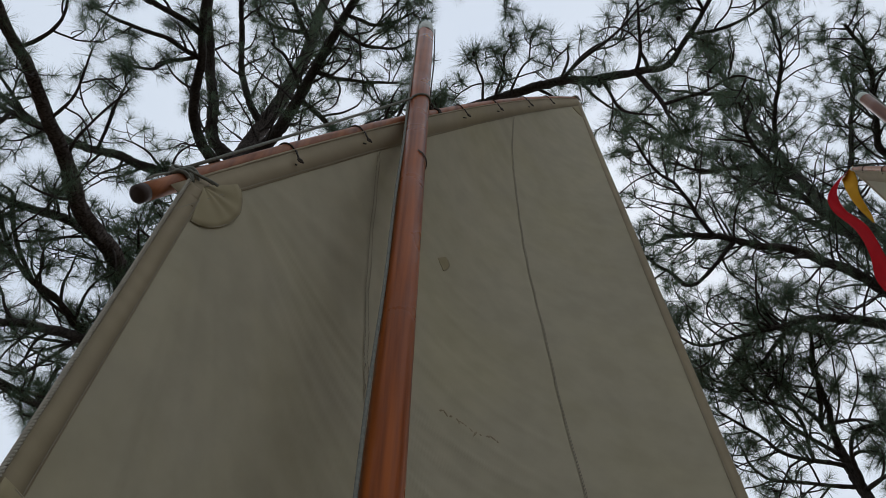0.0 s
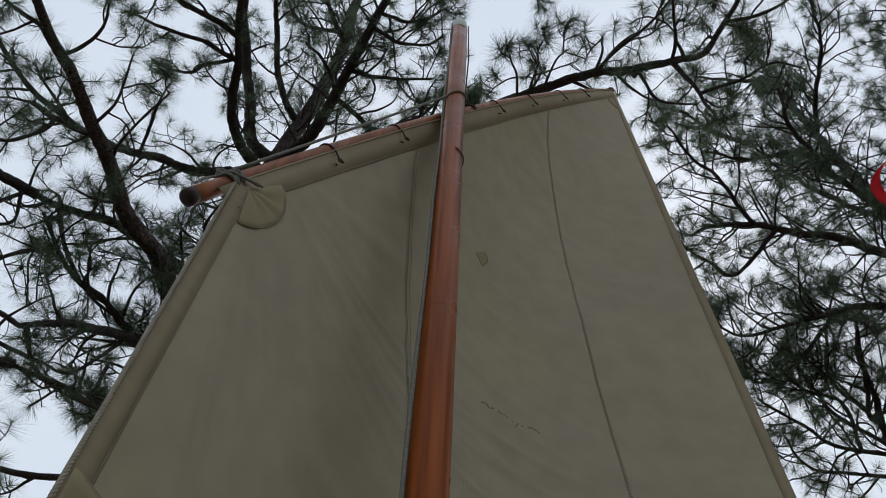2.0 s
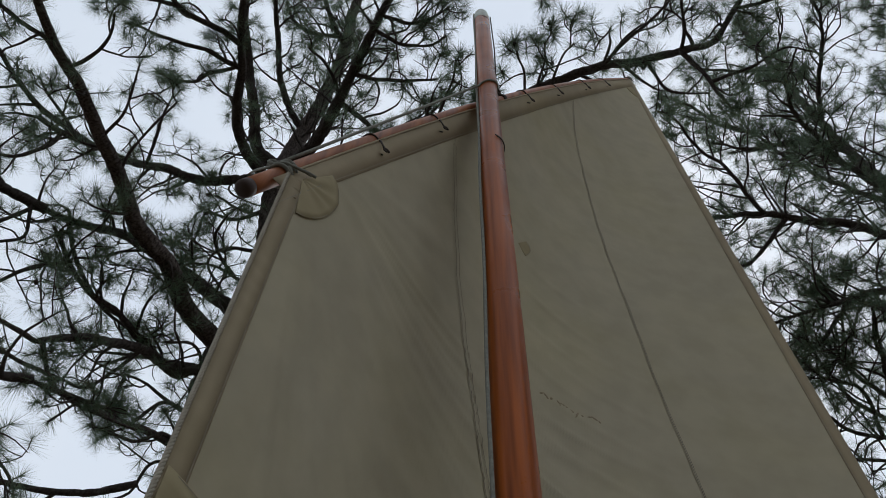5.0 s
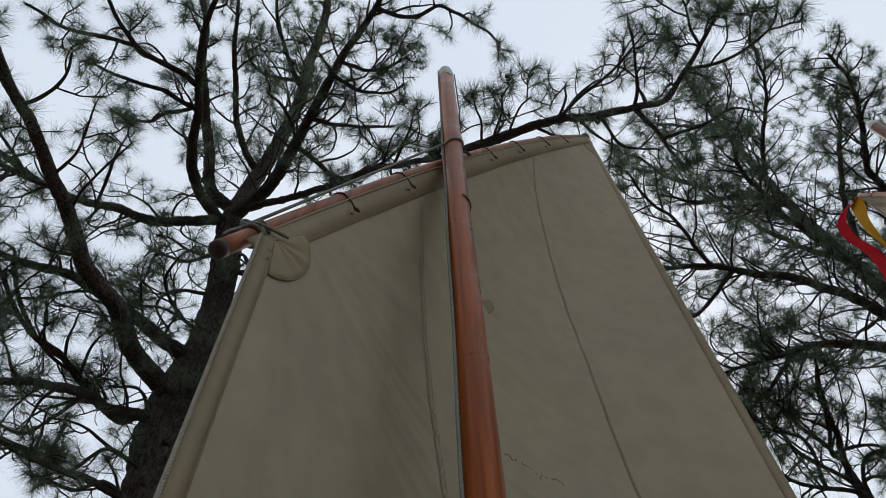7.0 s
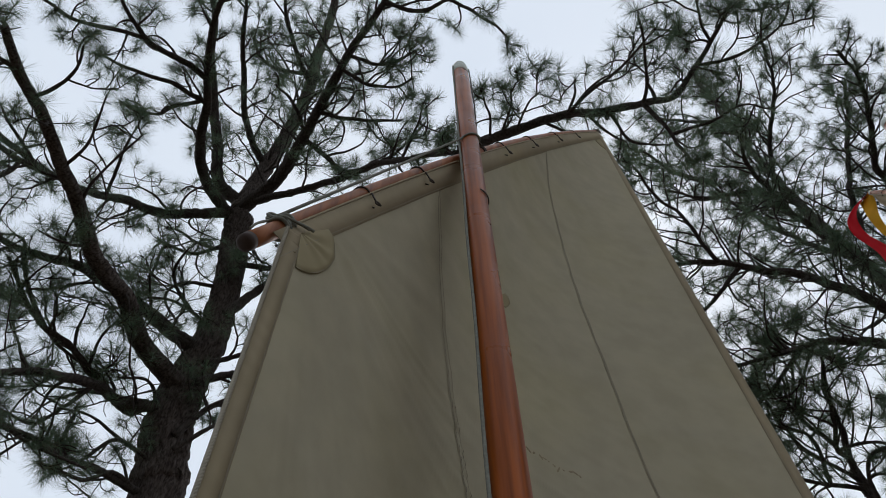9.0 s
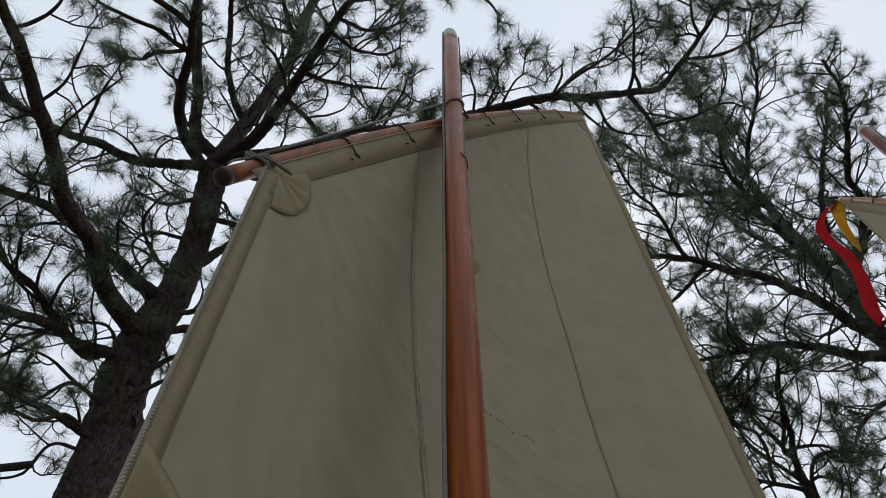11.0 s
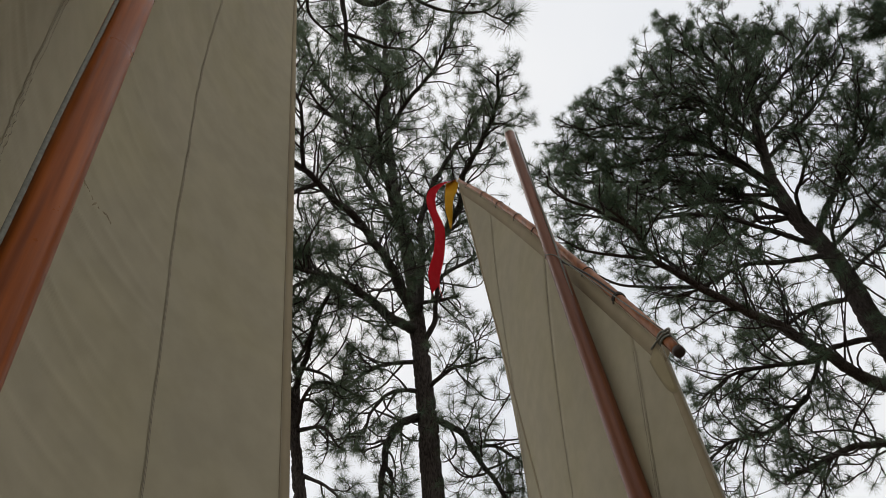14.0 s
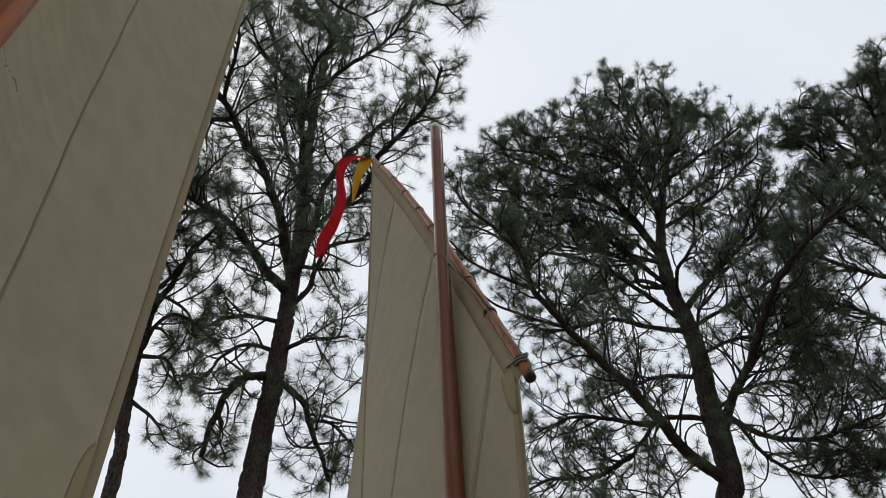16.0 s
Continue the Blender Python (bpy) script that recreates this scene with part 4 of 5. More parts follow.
# unseen pines added behind the viewer to keep open sky off the sails
shade_pine = pine_tree(OUTER_LIMBS[:9], "dense unseen pine added behind the viewer to shade the sails", 61, 6.0, 1.0, 0.1, 0.26, 0.026, 22, 0.4, NEEDLES_DEEP, 1.6, 0.012, 0.4, (0.5, 1.4), fine=0.06)
shade_pine.matrix_basis = pose(-6.5, -5.0, 0, 0, 0, 140)
for x, y, turn in ((-12.5, -3.5, 165), (-3.5, -8.5, 300), (1.5, -14.0, 80), (-1.5, -6.5, 60), (3.5, -8.0, 60)):
    copy_thing(shade_pine, pose(x, y, 0, 0, 0, turn))


# ---- boats' rigs ----
class Cloth:
    """A hanging sail: s runs from luff to leech, z up; the head follows the bowed yard, and the belly swells away from the mast."""

    def __init__(self, origin, heading, luff, leech, throat_z, peak_z, belly, curl, slant, bow, folds=1.0, rake=0.0, foot=1.15):
        self.o, self.h = np.array(origin, float), np.array(heading, float) / np.hypot(*heading)
        self.n = np.array([-self.h[1], self.h[0]])
        self.luff, self.leech, self.throat, self.peak = luff, leech, throat_z, peak_z
        self.belly, self.curl, self.slant, self.bow, self.folds, self.rake, self.foot = belly, curl, slant, bow, folds, rake, foot
        self.hem = 0.054 * math.hypot(1, (peak_z - throat_z) / (leech - luff))
        if self.n @ self.o < 0:
            self.n = -self.n

    def share(self, s):
        return np.clip((np.asarray(s, float) - self.luff) / (self.leech - self.luff), 0, 1)

    def head(self, s):
        w = self.share(s)
        return self.throat + (self.peak - self.throat) * (s - self.luff) / (self.leech - self.luff) + self.bow * 4 * w * (1 - w)

    def off(self, s, z):
        w = self.share(s)
        drop = np.clip(self.head(s) - z, 0, 4)
        out = self.belly * (1 - np.exp(-drop / 0.7)) * 4 * w * (1 - w) * (1.15 - 0.3 * w)
        out = out + self.curl * w**2 * np.clip(drop / 2.6, 0, 1.6)
        # folds that fan out from the throat, and slack creases across the middle
        ds, dz = s - self.luff, self.throat - z
        ang, rad = np.arctan2(ds, dz + 0.12), np.hypot(ds, dz)
        calm = self.folds * (1 - np.exp(-((drop / 0.16) ** 2)))
        out = out + calm * 0.0011 * np.sin(ang * 15 + 0.7 * np.sin(4 * rad)) * np.exp(-((rad - 0.45) / 0.4) ** 2)
        out = out + calm * 0.0006 * np.sin(ang * 31 + 2 * rad) * np.exp(-((rad - 0.6) / 0.4) ** 2)
        out = out + calm * 0.0022 * np.sin(9 * z + 5 * s + 2 * np.sin(3.1 * s)) * w * (1 - w) * 4
        out = out + calm * 0.0013 * np.sin(34 * z + 13 * s + 3 * np.sin(2.3 * z + 7 * s)) * np.exp(-((w - 0.55) / 0.25) ** 2)
        # crisp creases: some run from the throat, others hang in short drapes beside the mast
        for k in range(19):
            a, length = 0.16 + 0.066 * k + 0.03 * math.sin(5 * k), 0.55 + 0.35 * math.sin(2.3 * k + 1) ** 2
            out = out - calm * 0.0030 * np.exp(-(((ang - a) * rad / 0.0058) ** 2)) * np.exp(-((rad - 0.15 - length / 2) / (length * 0.55)) ** 4)
        drape = (z + 0.42 * s + 0.012 * np.sin(9 * s) + 0.01 * np.sin(4.1 * z + 3)) / 0.068
        beside = np.exp(-((s - 0.22) / 0.26) ** 4) * np.exp(-((z - 2.85) / 0.75) ** 4) * (0.5 + 0.5 * np.sin(7 * s + 2.9 * np.floor(drape)))
        out = out - calm * 0.0032 * np.exp(-(((drape % 1.0) - 0.5) / 0.12) ** 2) * beside
        return out

    def at(self, s, z, lift=0.0):
        """lift: towards the viewer's side of the cloth."""
        s, z = np.broadcast_arrays(np.asarray(s, float), np.asarray(z, float))
        d = self.off(s, z) - lift
        s = s + (self.slant * self.share(s) + self.rake * (1 - self.share(s))) * np.clip(self.head(s) - z, 0, 4)
        return np.stack([self.o[0] + s * self.h[0] + d * self.n[0], self.o[1] + s * self.h[1] + d * self.n[1], z], -1)

    def lean(self, edge, z):
        """An edge or seam (s at the head, and how far it runs aft for each metre down) at the height z."""
        return edge[0] + edge[1] * (self.head(edge[0]) - z)

    def sheet(self, e0, e1, lift=0.0, cols=80, rows=420):
        """A panel of cloth between two edges."""
        b = Build()
        u = np.linspace(0, 1, cols)
        sh = e0[0] + (e1[0] - e0[0]) * u
        top, slope = self.head(sh), e0[1] + (e1[1] - e0[1]) * u
        grid = []
        for k in range(rows):
            z = self.foot + (top - self.foot) * k / (rows - 1)
            grid.append(self.at(sh + slope * (top - z), z, lift))
        grid = np.stack(grid)
        b.add(grid.reshape(-1, 3), [(r * cols + c, r * cols + c + 1, (r + 1) * cols + c + 1, (r + 1) * cols + c) for r in range(rows - 1) for c in range(cols - 1)])
        return b

    def ribbon(self, sz, width, lift):
        """A strip along a line of (s, z) on the cloth."""
        sz = np.asarray(sz, float)
        d = np.gradient(sz, axis=0)
        d /= np.linalg.norm(d, axis=1)[:, None] + 1e-9
        side = np.stack([-d[:, 1], d[:, 0]], 1) * width / 2
        b = Build()
        left, right = sz - side, sz + side
        both = np.concatenate([left, right])
        v = self.at(both[:, 0], both[:, 1], lift)
        m = len(sz)
        b.add(v, [(k, m + k, m + k + 1, k + 1) for k in range(m - 1)])
        return b

    def fan(self, centre, radius, a0, a1, lift, folds=5, squash=1.0, rings=8, steps=56):
        """A rounded patch, with folds running to its corner."""
        b = Build()
        v = []
        for r in np.linspace(0.02, 1, rings):
            for a in np.linspace(a0, a1, steps):
                rad = radius * r * (1 + 0.06 * math.sin(3 * a))
                s, z = centre[0] + rad * math.cos(a) * squash, centre[1] + rad * math.sin(a)
                z = min(z, self.head(s) - 0.45 * self.hem)
                v.append(self.at(s, z, lift + 0.0007 * folds * math.sin(a * folds * 2 + 1.2 * math.sin(3 * a)) * r * (1.2 - r)))
        b.add(v, [(i * steps + j, i * steps + j + 1, (i + 1) * steps + j + 1, (i + 1) * steps + j) for i in range(rings - 1) for j in range(steps - 1)])
        return b


def solid(ob, thickness):
    m = ob.modifiers.new("thickness", "SOLIDIFY")
    m.thickness, m.offset = thickness, 0
    return ob


def whole(build, place):
    build.v = [v - np.asarray(place, float) for v in build.v]
    return build


def straight(p, q, n=2):
    p, q = np.asarray(p, float), np.asarray(q, float)
    return p + np.linspace(0, 1, n)[:, None] * (q - p)


def mast(x, y, top, r_low, r_top, wood, label, cord=None, rake=(0.0, 0.0)):
    """x, y: its head; rake: how far the foot stands from under it."""
    at = lambda h: np.stack([rake[0] * (1 - h / top), rake[1] * (1 - h / top), h], 1)
    tall = 0.16 if cord else 0.06
    m = root("mast", (x, y, 0), label, "mast", "masts")
    z = np.linspace(0, top - tall, 40)
    r = r_low + (r_top - r_low) * (z / top) ** 3
    b = Build()
    b.tube(at(z), r, 32)
    pole = part("pole", b, wood, m)
    b = Build()
    zc = top - tall * (1 - np.array([0.0, 0.05, 0.36, 0.63, 0.83, 0.95, 1.0]))
    b.tube(at(zc), r_top * np.array([1.0, 1.05, 1.02, 0.90, 0.66, 0.38, 0.1]), 32)
    part("cap", b, CAP, m, "pale weathered mast cap")
    # dark plugs in the pole paint the shade of the sheave holes
    b = Build()
    for q in range(2):
        a = radians(-62 + 124 * q)
        b.tube(np.array([[math.cos(a), math.sin(a), 0]]) * np.array([[r_top * 0.9], [r_top * 1.012]]) + np.array([0, 0, top - tall - 0.02]), 0.0045, 8)
    part("sheave_hole_shade", b, END_GRAIN_HOLE_SHADE, pole)
    if cord:
        b = Build()
        lean = at(np.array([cord]))[0] * (1, 1, 0)
        a = np.radians(np.linspace(-70, 35, 16))
        b.tube(lean + np.stack([(r_low + 0.001) * np.cos(a), (r_low + 0.001) * np.sin(a), cord + 0.010 - 0.016 * (a + 1.2) / 1.8], 1), 0.0015, 6)
        a = np.radians(np.linspace(-62, -20, 8))
        b.tube(lean + np.stack([(r_low + 0.001) * np.cos(a), (r_low + 0.001) * np.sin(a), cord + 0.004 - 0.004 * (a + 1.2)], 1), 0.0013, 6)
        part("cord", b, CORD, m, "short dark cord hitched on the mast")
    return m


def spar(line, radii, wood, label):
    """A slightly bowed pole along a line."""
    y = root("yard", line[0], label, "yard", "yards")
    line = line - line[0]
    u = np.linspace(0, 1, len(line))
    b = Build()
    b.tube(line, np.interp(u, (0, 0.35, 0.7, 1), radii), 20)
    pole = part("pole", b, wood, y)
    way = unit(line[1] - line[0])
    b = Build()
    b.tube(np.stack([-way * 0.006, -way * 0.003, way * 0.014]), radii[0] * np.array([0.7, 1.0, 1.03]), 20)
    part("end_cap", b, END_GRAIN_HOLE_SHADE, pole, "dark sealed yard end")
    b = Build()
    way = unit(line[-1] - line[-2])
    b.tube(line[-1] + way * np.array([[-0.030], [-0.026], [0.002], [0.006]]), radii[3] * np.array([1.0, 1.12, 1.12, 0.8]), 16)
    part("tip_cap", b, CAP, pole, "pale weathered yard tip")
    return y


def coil(build, centre, axis, radius, thick, turns, pitch, wobble=0.0):
    """Turns of rope round an axis."""
    axis = unit(np.asarray(axis, float))
    a = unit(np.cross(axis, (0.3, 0.2, 1.0)))
    b = np.cross(axis, a)
    t = np.linspace(0, 2 * np.pi * turns, int(18 * turns) + 1)
    r = radius + wobble * np.sin(t * 2.3)
    line = np.asarray(centre, float) + r[:, None] * (np.cos(t)[:, None] * a + np.sin(t)[:, None] * b) + ((t / (2 * np.pi) - turns / 2) * pitch)[:, None] * axis
    build.tube(line, thick, 7)


def rig(cloth, mast_xy, mast_top, mast_r, yard_r, yard_over, seams, woods, words, ties, patches, cord=None, cringle=None, eyelet=0.034, perch=1.6, weave=(80, 420), rake=(0.0, 0.0)):
    n3 = np.array([*cloth.n, 0.0])
    mast(*mast_xy, mast_top, *mast_r, woods[0], words + " unstayed mast with a pale rounded cap", cord, rake)
    # the yard lies along the head of the sail, behind it, and bends upwards where it hangs
    sh = np.linspace(cloth.luff, cloth.leech, 60)
    edge = cloth.at(sh, cloth.head(sh))
    ways = np.gradient(edge, axis=0)
    ways /= np.linalg.norm(ways, axis=1)[:, None]
    ups = np.cross(np.cross(ways, (0, 0, 1.0)), ways)
    ups /= np.linalg.norm(ups, axis=1)[:, None]
    girth = np.interp(np.linspace(0, 1, 60), (0, 0.35, 0.7, 1), yard_r)[:, None]
    middle = edge + ups * (girth * perch) + n3 * (girth * 0.8 + 0.002)
    run = np.vstack([middle[0] - ways[0] * yard_over[0], middle, middle[-1] + ways[-1] * yard_over[1]])
    spar(smooth_line(run, 0.05), yard_r, woods[1], words + " yard along the head of the sail")

    sail = root("sail", cloth.at(cloth.luff, cloth.foot), "cream canvas lug sail with dark stitched seams", "sail", "sails")
    o = np.array(sail.location)
    edges = [(cloth.luff, 0.0), *seams, (cloth.leech, 0.0)]
    for k in range(len(edges) - 1):
        solid(part("panel", whole(cloth.sheet(edges[k], edges[k + 1], 0.0005 * (k % 2), *weave), o), CLOTH, sail), 0.0012)
    # doubled edges
    s = np.linspace(cloth.luff, cloth.leech, 90)
    slope = math.hypot(1, (cloth.peak - cloth.throat) / (cloth.leech - cloth.luff))
    solid(part("head_tabling", whole(cloth.ribbon(np.stack([s, cloth.head(s) - slope * 0.028], 1), 0.054, 0.0018), o), CLOTH_DOUBLE, sail, "doubled canvas strip along the head"), 0.001)
    z = np.linspace(cloth.foot, cloth.throat - 0.01, 400)
    pucker = 0.0017 + 0.0005 * np.sin(z * 130 + 3 * np.sin(z * 17))
    solid(part("luff_tabling", whole(cloth.ribbon(np.stack([0 * z + cloth.luff + 0.016, z], 1), 0.032, np.r_[pucker, pucker]), o), CLOTH_DOUBLE, sail, "doubled canvas strip along the luff"), 0.001)
    z = np.linspace(cloth.foot, cloth.peak - 0.03, 90)
    solid(part("leech_tabling", whole(cloth.ribbon(np.stack([0 * z + cloth.leech - 0.012, z], 1), 0.026, 0.002), o), CLOTH_DOUBLE, sail, "narrow hem along the leech"), 0.001)
    b = Build()
    b.tube(cloth.at(s, cloth.head(s), 0.001), 0.0030, 6)
    part("head_rope", whole(b, o), CLOTH_DOUBLE, sail, "thin rope sewn along the head")
    # three-strand rope sewn to the luff
    run_z = np.linspace(cloth.foot, cloth.throat, int((cloth.throat - cloth.foot) / 0.003))
    core = cloth.at(0 * run_z + cloth.luff - 0.003, run_z, 0.002)
    h3 = np.array([*cloth.h, 0.0])
    for q in range(3):
        a = run_z / 0.018 * 2 * np.pi + q * 2.094
        b = Build()
        b.tube(core + 0.0019 * (np.cos(a)[:, None] * h3 + np.sin(a)[:, None] * n3), 0.0021, 5)
        part("rope_strand", whole(b, o), STITCH, sail)
    # panel seams: twin rows of dark thread
    for seam, gap, thick in zip(seams, (0.011, 0.003, 0.003), (0.0014, 0.0013, 0.0013)):
        z = np.linspace(cloth.foot, cloth.head(seam[0]) - slope * 0.052, 900 if gap > 0.01 else 220)
        s0 = cloth.lean(seam, z)
        wave = 0.0007 * np.sin(z * 31) + 0.0008 * np.sin(z * 13 + 1)
        zigzag = 0.0009 * np.sin(z * 470 + 2 * np.sin(z * 60)) if gap > 0.01 else 0.0
        seam_strip = part("seam", whole(cloth.ribbon(np.stack([s0 + wave, z], 1), gap * 1.3, 0.0018), o), CLOTH, sail)
        for side in (-1, 1):
            part("thread", whole(cloth.ribbon(np.stack([s0 + wave + side * (gap / 2 + zigzag), z], 1), thick, 0.0036), o), THREAD, seam_strip)
    for line in ([(q, cloth.head(q) - slope * 0.053) for q in s], [(cloth.luff + 0.0295, q) for q in np.linspace(cloth.foot, cloth.head(cloth.luff + 0.03) - 0.05, 80)],
                 [(cloth.leech - 0.024, q) for q in np.linspace(cloth.foot, cloth.peak - 0.12, 80)]):
        if eyelet < 0.02:
            break
        part("hem_stitch", whole(cloth.ribbon(line, 0.0012, 0.0034), o), HEM_THREAD, sail)
    for centre, radius, a0, a1, squash, folds in patches:
        patch = part("patch", whole(cloth.fan(centre, radius, a0, a1, 0.0015 if folds < 1 else 0.0030, folds, squash), o), PATCH, sail, "rounded doubled canvas patch")
        solid(patch, 0.0012)
        arc = np.linspace(a0, a1, 60)
        rad = radius * (1 + 0.06 * np.sin(3 * arc)) * 0.985
        sz = np.stack([centre[0] + rad * np.cos(arc) * squash, centre[1] + rad * np.sin(arc)], 1)
        sz[:, 1] = np.minimum(sz[:, 1], cloth.head(sz[:, 0]) - 0.45 * cloth.hem)
        part("patch_stitch", whole(cloth.ribbon(sz, 0.0013, 0.0034 if folds < 1 else 0.0042), o), HEM_THREAD, patch)

    if cringle:
        eye = cloth.at(*cringle, 0.010) - o
        b = Build()
        coil(b, eye, n3, 0.0098, 0.0032, 1.08, 0.0)
        ring_part = part("cringle", b, CORD, sail, "dark worked eyelet in the reef patch")
        # a solid dark disc, the eyelet's inner shade put into its colour
        b = Build()
        b.tube(np.stack([eye - n3 * 0.001, eye + n3 * 0.002]), 0.0095, 18)
        part("cringle_hole_shade", b, END_GRAIN_HOLE_SHADE, ring_part)
    # cords that tie the head to the yard, each through an eyelet
    for w in ties:
        k = int(round(w * 59))
        way, up, r = ways[k], ups[k], float(girth[k, 0]) + 0.0022
        base = middle[k]
        tie = root("lacing_cord", base, "dark cord tying the sail head to the yard", "cord", "sail lacings")
        eye = edge[k] - (0.45 * up + np.array([0, 0, 0.55])) * 1.45 * eyelet - n3 * 0.006 - base
        b = Build()
        ring = np.radians(np.linspace(-115, 150, 20))
        loop = r * (np.cos(ring)[:, None] * up - np.sin(ring)[:, None] * n3) + way * (0.004 * ring)[:, None]
        b.tube(np.vstack([eye + n3 * 0.012, loop[:19], edge[k] - base - n3 * 0.006 - up * 0.004, eye]), 0.0022, 6)
        part("cord", b, CORD, tie)
        if eyelet < 0.02:
            continue
        b = Build()
        coil(b, eye - n3 * 0.001, n3, 0.0048, 0.0022, 1.1, 0.0005)
        b.tube(np.stack([eye + up * 0.006 - n3 * 0.002, eye - up * 0.002 - n3 * 0.004, eye - up * 0.3 * eyelet - n3 * 0.002]), 0.0024, 6)
        part("eyelet", b, CORD, tie)
    return edge, middle, ways, ups, girth, n3


def halyard(made, mast_xy, mast_r, mast_top, wrap, words, knot_at, thick=0.0036):
    """The hoisting rope: lashed at the throat, led above the yard, round the mast's face and up to its head."""
    edge, middle, ways, ups, girth, n3 = made
    way, up = ways[0], ups[0]
    h3 = unit(np.array([way[0], way[1], 0.0]))
    start = middle[0]
    rope = root("halyard", start, words, "rope", "halyards")
    m = np.array([*mast_xy, 0.0])
    rr = mast_r + 0.0035
    turn = np.radians(np.linspace(192, 352, 9))
    face = [m + rr * (math.cos(q) * h3 + math.sin(q) * n3) + np.array([0, 0, wrap[0] + (wrap[1] - wrap[0]) * (q - turn[0]) / (turn[-1] - turn[0])]) for q in turn]
    k = int(round(knot_at * 59))
    knot = middle[k] + ups[k] * float(girth[k, 0]) * 0.9 - n3 * float(girth[k, 0]) * 0.7
    first = start + up * (float(girth[0, 0]) + 0.006) - n3 * 0.004 + way * 0.012
    b = Build()
    lead = straight(first, face[0], 8)
    b.tube(np.vstack([lead[:-1], face]) - start, thick, 7)
    part("fall", b, ROPE, rope)
    b = Build()
    b.tube(smooth_line(np.array([face[-1], face[-1] * 0.45 + knot * 0.55 + ups[k] * 0.012, knot]) - start, 0.008), 0.0042, 7)
    coil(b, face[-1] - start + h3 * 0.006, (0.2, 0.3, 1), 0.006, 0.003, 1.6, 0.006, 0.002)
    for q in range(3):
        coil(b, middle[k] - start + ways[k] * (0.004 + 0.007 * q), ways[k], float(girth[k, 0]) + 0.003, 0.003, 1.0, 0.003)
    part("knot", b, CORD, rope, "dark knotted lashing on the yard beside the mast")
    b = Build()
    top = np.array([*mast_xy, mast_top - 0.085]) + h3 * rr * 0.72 - n3 * rr * 0.62
    b.tube(np.stack([face[-1], (face[-1] + top) / 2 + h3 * 0.007, top]) - start, 0.0026, 6)
    part("hoist", b, CORD, rope)
    b = Build()
    r0 = float(girth[0, 0])
    for q in range(4):
        coil(b, way * (-0.006 + 0.0085 * q), way + up * 0.12 * (-1) ** q, r0 + 0.0045 + 0.001 * (q % 2), 0.0040, 1.1, 0.003, 0.001)
    coil(b, up * (r0 + 0.008) + way * 0.010 - n3 * 0.004, n3 + h3 * 0.6, 0.009, 0.0036, 2.0, 0.005, 0.003)
    for drop, push in ((0.030, 0.010), (0.036, 0.016)):
        tail = np.array([-n3 * (r0 + 0.008) + up * 0.008, -n3 * (r0 + 0.010) - up * 0.012 + way * 0.010, -n3 * 0.026 - up * drop + way * (push + 0.012), -n3 * 0.024 - up * (drop + 0.010) + way * (push + 0.020)])
        b.tube(smooth_line(tail, 0.008), 0.0032, 6)
    b.tube(smooth_line(np.array([up * (r0 + 0.006) + way * 0.01, up * (r0 + 0.008) - way * 0.05 - n3 * 0.004, up * (r0 + 0.002) - way * 0.085 - n3 * 0.008]), 0.01), 0.0026, 6)
    part("lashing", b, ROPE, rope, "grey-green rope lashing at the throat")
    # the fall runs down the mast's edge
    b = Build()
    z = np.linspace(0.4, mast_top - 0.09, 50)
    side = m - h3 * (mast_r + 0.003) + n3 * 0.004
    b.tube(np.stack([side[0] + 0 * z, side[1] + 0 * z, z], 1) + 0.0012 * np.sin(z * 9)[:, None] - start, 0.0038, 6)
    part("down_line", b, ROPE, rope)
    return rope


HEADING_1 = (0.795, 0.606)
CLOTH_1 = Cloth((-0.0212, 0.9812), HEADING_1, -0.561, 0.896, 2.945, 5.905, 0.217, -0.068, -0.023, 0.130)
rig_1 = rig(CLOTH_1, (-0.0998, 0.8713), 4.92, (0.0335, 0.0300), (0.0165, 0.0180, 0.0165, 0.0125), (0.120, 0.02), ((-0.208, 0.191), (0.373, 0.077)), (SPAR, YARD_WOOD),
            "varnished reddish-brown wooden", (0.100, 0.208, 0.439, 0.565, 0.693, 0.820),
            [((-0.537, 2.945), 0.108, -1.45, 0.9, 0.75, 5), ((0.889, 5.885), 0.30, -2.20, -1.60, 0.42, 0.4), ((-0.558, 2.08), 0.15, -1.57, 1.57, 0.95, 5), ((0.878, 2.30), 0.21, 1.57, 4.71, 0.17, 0.5),
             ((0.112, 3.57), 0.045, -0.9, 0.9, 1.0, 0.3)], 3.567, (-0.540, 2.085), perch=0.8, rake=(0.013, 0.020))
halyard(rig_1, (-0.0973, 0.875), 0.0310, 4.92, (3.975, 4.045), "grey rope halyard lashed to the yard and round the mast", 0.375)
peak_end = rig_1[1][-1]
lashing = root("peak_lashing", peak_end, "grey-green rope lashing on the peak of the yard", "rope", "lashings")
b = Build()
for q in range(4):
    coil(b, rig_1[2][-1] * (-0.020 + 0.009 * q), rig_1[2][-1] + rig_1[3][-1] * 0.15 * (-1) ** q, 0.0165 + 0.0015 * (q % 2), 0.0036, 1.1, 0.003, 0.001)
b.tube(smooth_line(np.array([rig_1[3][-1] * 0.014, -rig_1[5] * 0.018 - rig_1[3][-1] * 0.006, -rig_1[5] * 0.014 - rig_1[3][-1] * 0.030]), 0.006), 0.0030, 6)
part("turns", b, ROPE, lashing)
HEADING_2 = (0.4853, 0.8743)
CLOTH_2 = Cloth((1.8289, 1.1506), HEADING_2, -0.3155, 0.8482, 3.240, 5.833, -0.031, 0.0405, -0.0141, 0.083, 0.3, 0.035)
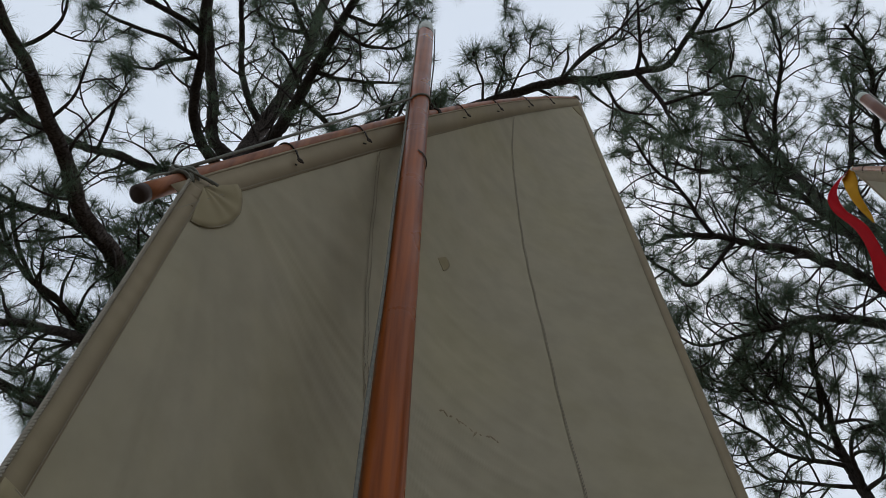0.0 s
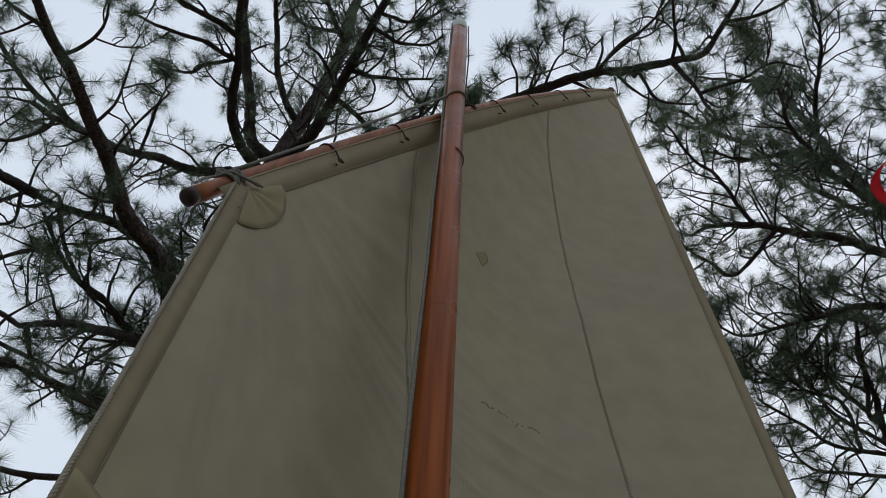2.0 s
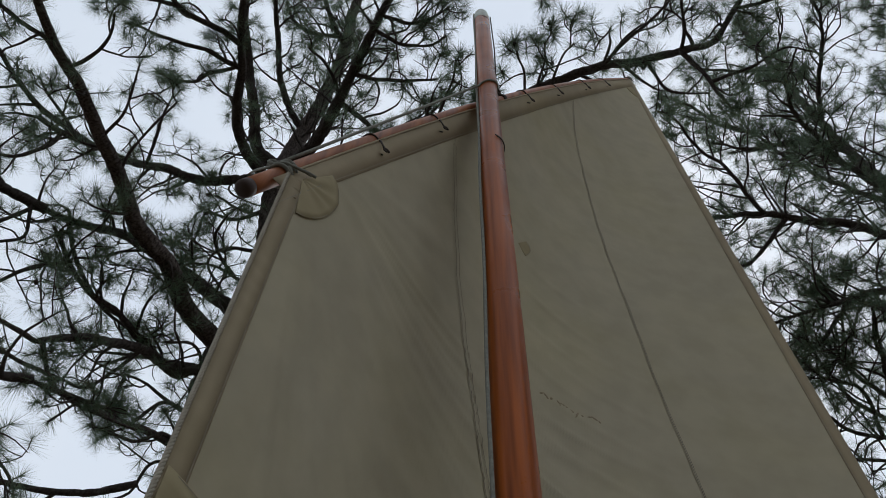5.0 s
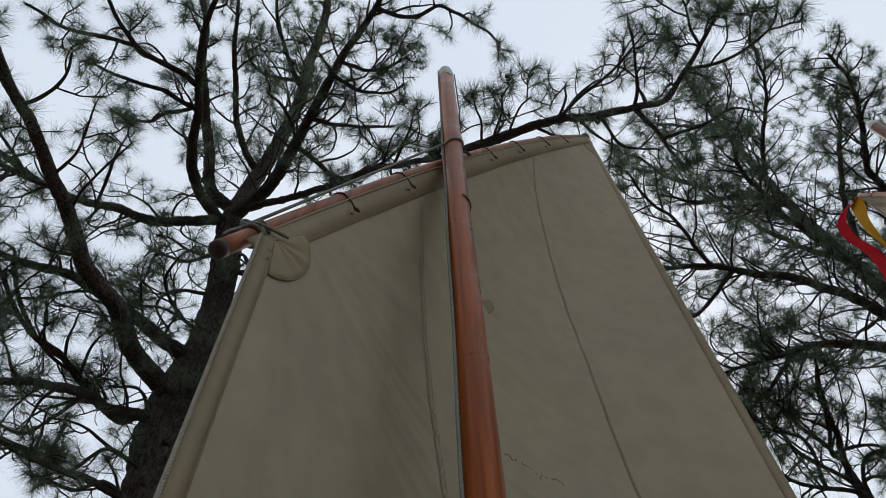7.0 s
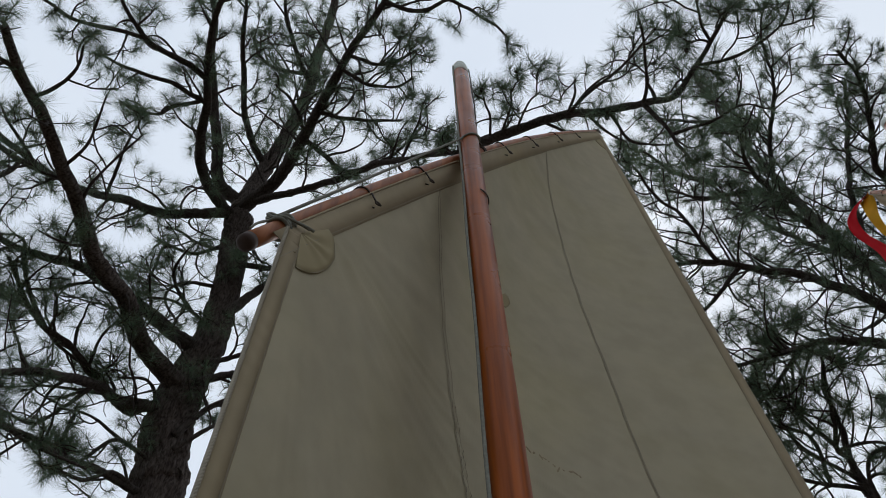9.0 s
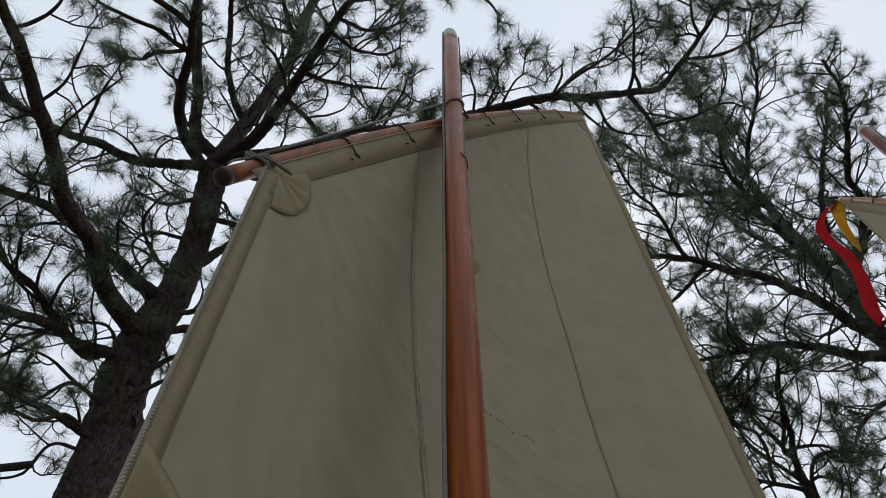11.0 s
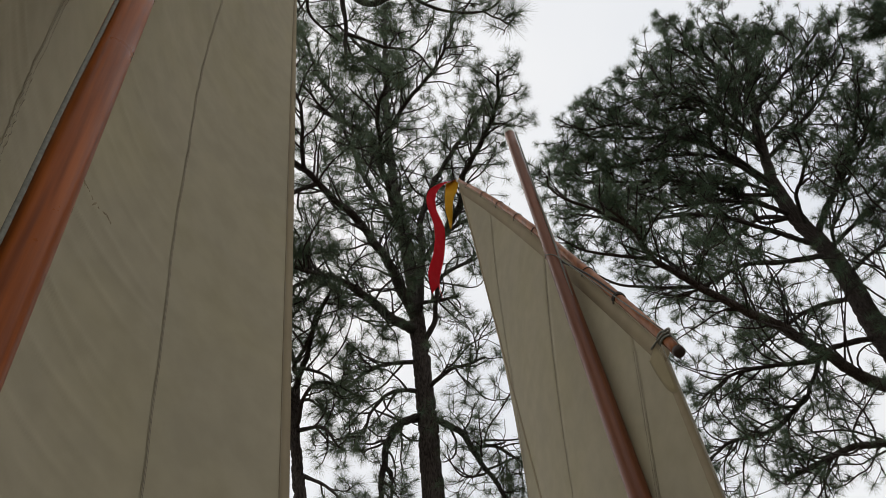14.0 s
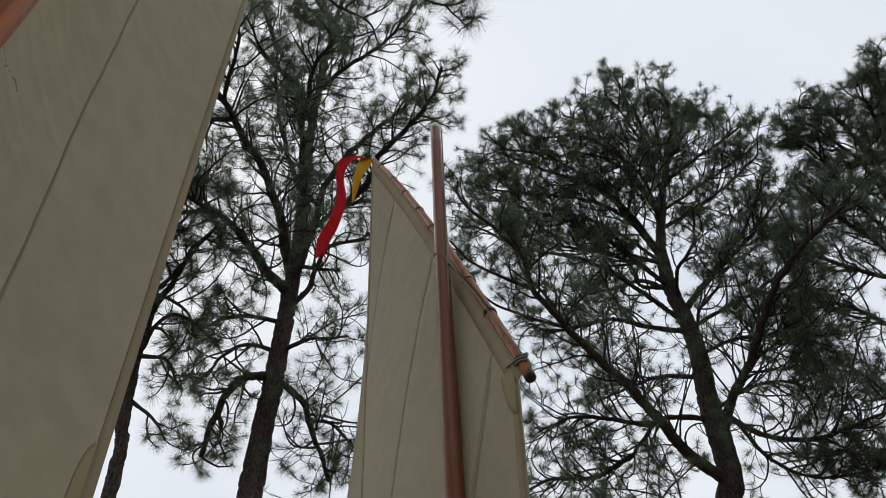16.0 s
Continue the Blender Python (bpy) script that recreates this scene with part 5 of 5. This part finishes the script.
rig_2 = rig(CLOTH_2, (1.781, 1.199), 5.085, (0.036, 0.024), (0.0185, 0.0190, 0.0170, 0.0110), (0.085, 0.05), ((-0.226, 0.2605), (0.127, 0.301), (0.508, 0.285)), (SPAR_DARK, YARD_WOOD),
            "varnished dark brown wooden", (0.120, 0.218, 0.439, 0.546, 0.662, 0.779, 0.915), [((-0.304, 3.26), 0.19, -1.57, -0.1, 0.34, 2)], None, None, 0.006, 0.55, (24, 120), (0.020, -0.055))
halyard(rig_2, (1.785, 1.188), 0.0275, 5.085, (4.02, 4.10), "thin grey halyard led along the yard to the mast", 0.12, 0.0024)
# soft creases beside the mast; ridges of darker canvas paint their shade
mend = [(0.165, 2.999), (0.20, 3.000), (0.235, 2.988), (0.262, 2.984), (0.29, 2.993), (0.315, 2.988), (0.327, 2.975)]
crease_line = smooth_line([(q[0], q[1], 0) for q in mend], 0.006)[:, :2]
creases = root("shaded_creases", CLOTH_1.at(0.24, 2.99), "short puckered creases in the sail canvas, their shade painted in darker canvas", "mend")
for k in range(12):
    i0 = min(int(len(crease_line) * (k + 0.3) / 12), len(crease_line) - 2)
    along = unit(crease_line[i0 + 1] - crease_line[i0])
    a = 0.9 * math.sin(3.7 * k + 0.6)
    along = np.array([along[0] * math.cos(a) - along[1] * math.sin(a), along[0] * math.sin(a) + along[1] * math.cos(a)])
    piece = crease_line[i0] + np.outer(np.linspace(-1, 1, 9) * (0.013 + 0.006 * math.sin(2.1 * k)), along) + np.array([0, 0.004 * math.sin(5.3 * k)])
    b = Build()
    b.tube(local(CLOTH_1.at(piece[:, 0], piece[:, 1], -0.0018), creases.location), 0.0042 * np.sin(np.linspace(0.2, 2.94, 9)), 8)
    part("pucker", b, CLOTH_DOUBLE, creases)


def streamer(line, widths, material_, label, twist, fork=0.0, across=None):
    """A thin flag that flies from the yard's tip along a line."""
    p = smooth_line(line, 0.02)
    flag = root("streamer", p[0], label, "flag", "streamers")
    u = np.linspace(0, 1, len(p))
    w = np.interp(u, np.linspace(0, 1, len(widths)), widths)
    d = unit(p[-1] - p[0])
    rise = np.array(across if across else (0.0, 0.0, 1.0))
    side = unit(np.cross(d, rise))
    v, cols = [], 7
    for k in range(len(p)):
        a = twist * math.sin(u[k] * 5.0)
        hang = rise * math.cos(a) + side * math.sin(a)
        for c in range(cols):
            q = c / (cols - 1) - 0.5
            back = fork * max(0.0, u[k] - 0.8) / 0.2 * (1 - abs(q) * 2)
            v.append(p[k] + hang * w[k] * q + side * 0.012 * math.sin(u[k] * 11 + q * 3) - d * back - p[0])
    b = Build()
    b.add(v, [(k * cols + c, k * cols + c + 1, (k + 1) * cols + c + 1, (k + 1) * cols + c) for k in range(len(p) - 1) for c in range(cols - 1)])
    solid(part("cloth", b, material_, flag), 0.001)
    b = Build()
    coil(b, (0, 0, 0), (0.4, 0.5, 0.8), 0.014, 0.0025, 2, 0.006)
    part("toggle", b, CORD, flag)
    return flag


streamer([(2.25, 1.925, 5.90), (2.20, 1.98, 5.885), (2.15, 2.035, 5.81), (2.135, 2.055, 5.66), (2.155, 2.04, 5.43), (2.14, 2.065, 5.20), (2.105, 2.10, 5.00), (2.11, 2.10, 4.84)],
         (0.05, 0.065, 0.072, 0.076, 0.076, 0.072, 0.07), FLAG_RED, "red forked cloth streamer hanging in a bow from the yard tip", 0.2, 0.07, (-0.52, 0.58, 0.62))
streamer([(2.245, 1.935, 5.90), (2.225, 1.945, 5.80), (2.19, 1.96, 5.62), (2.17, 1.97, 5.36)], (0.095, 0.08, 0.055, 0.035, 0.006), FLAG_YELLOW, "yellow tapering cloth streamer hanging from the yard tip", 0.3, 0.0, (-0.65, 0.75, 0.0))
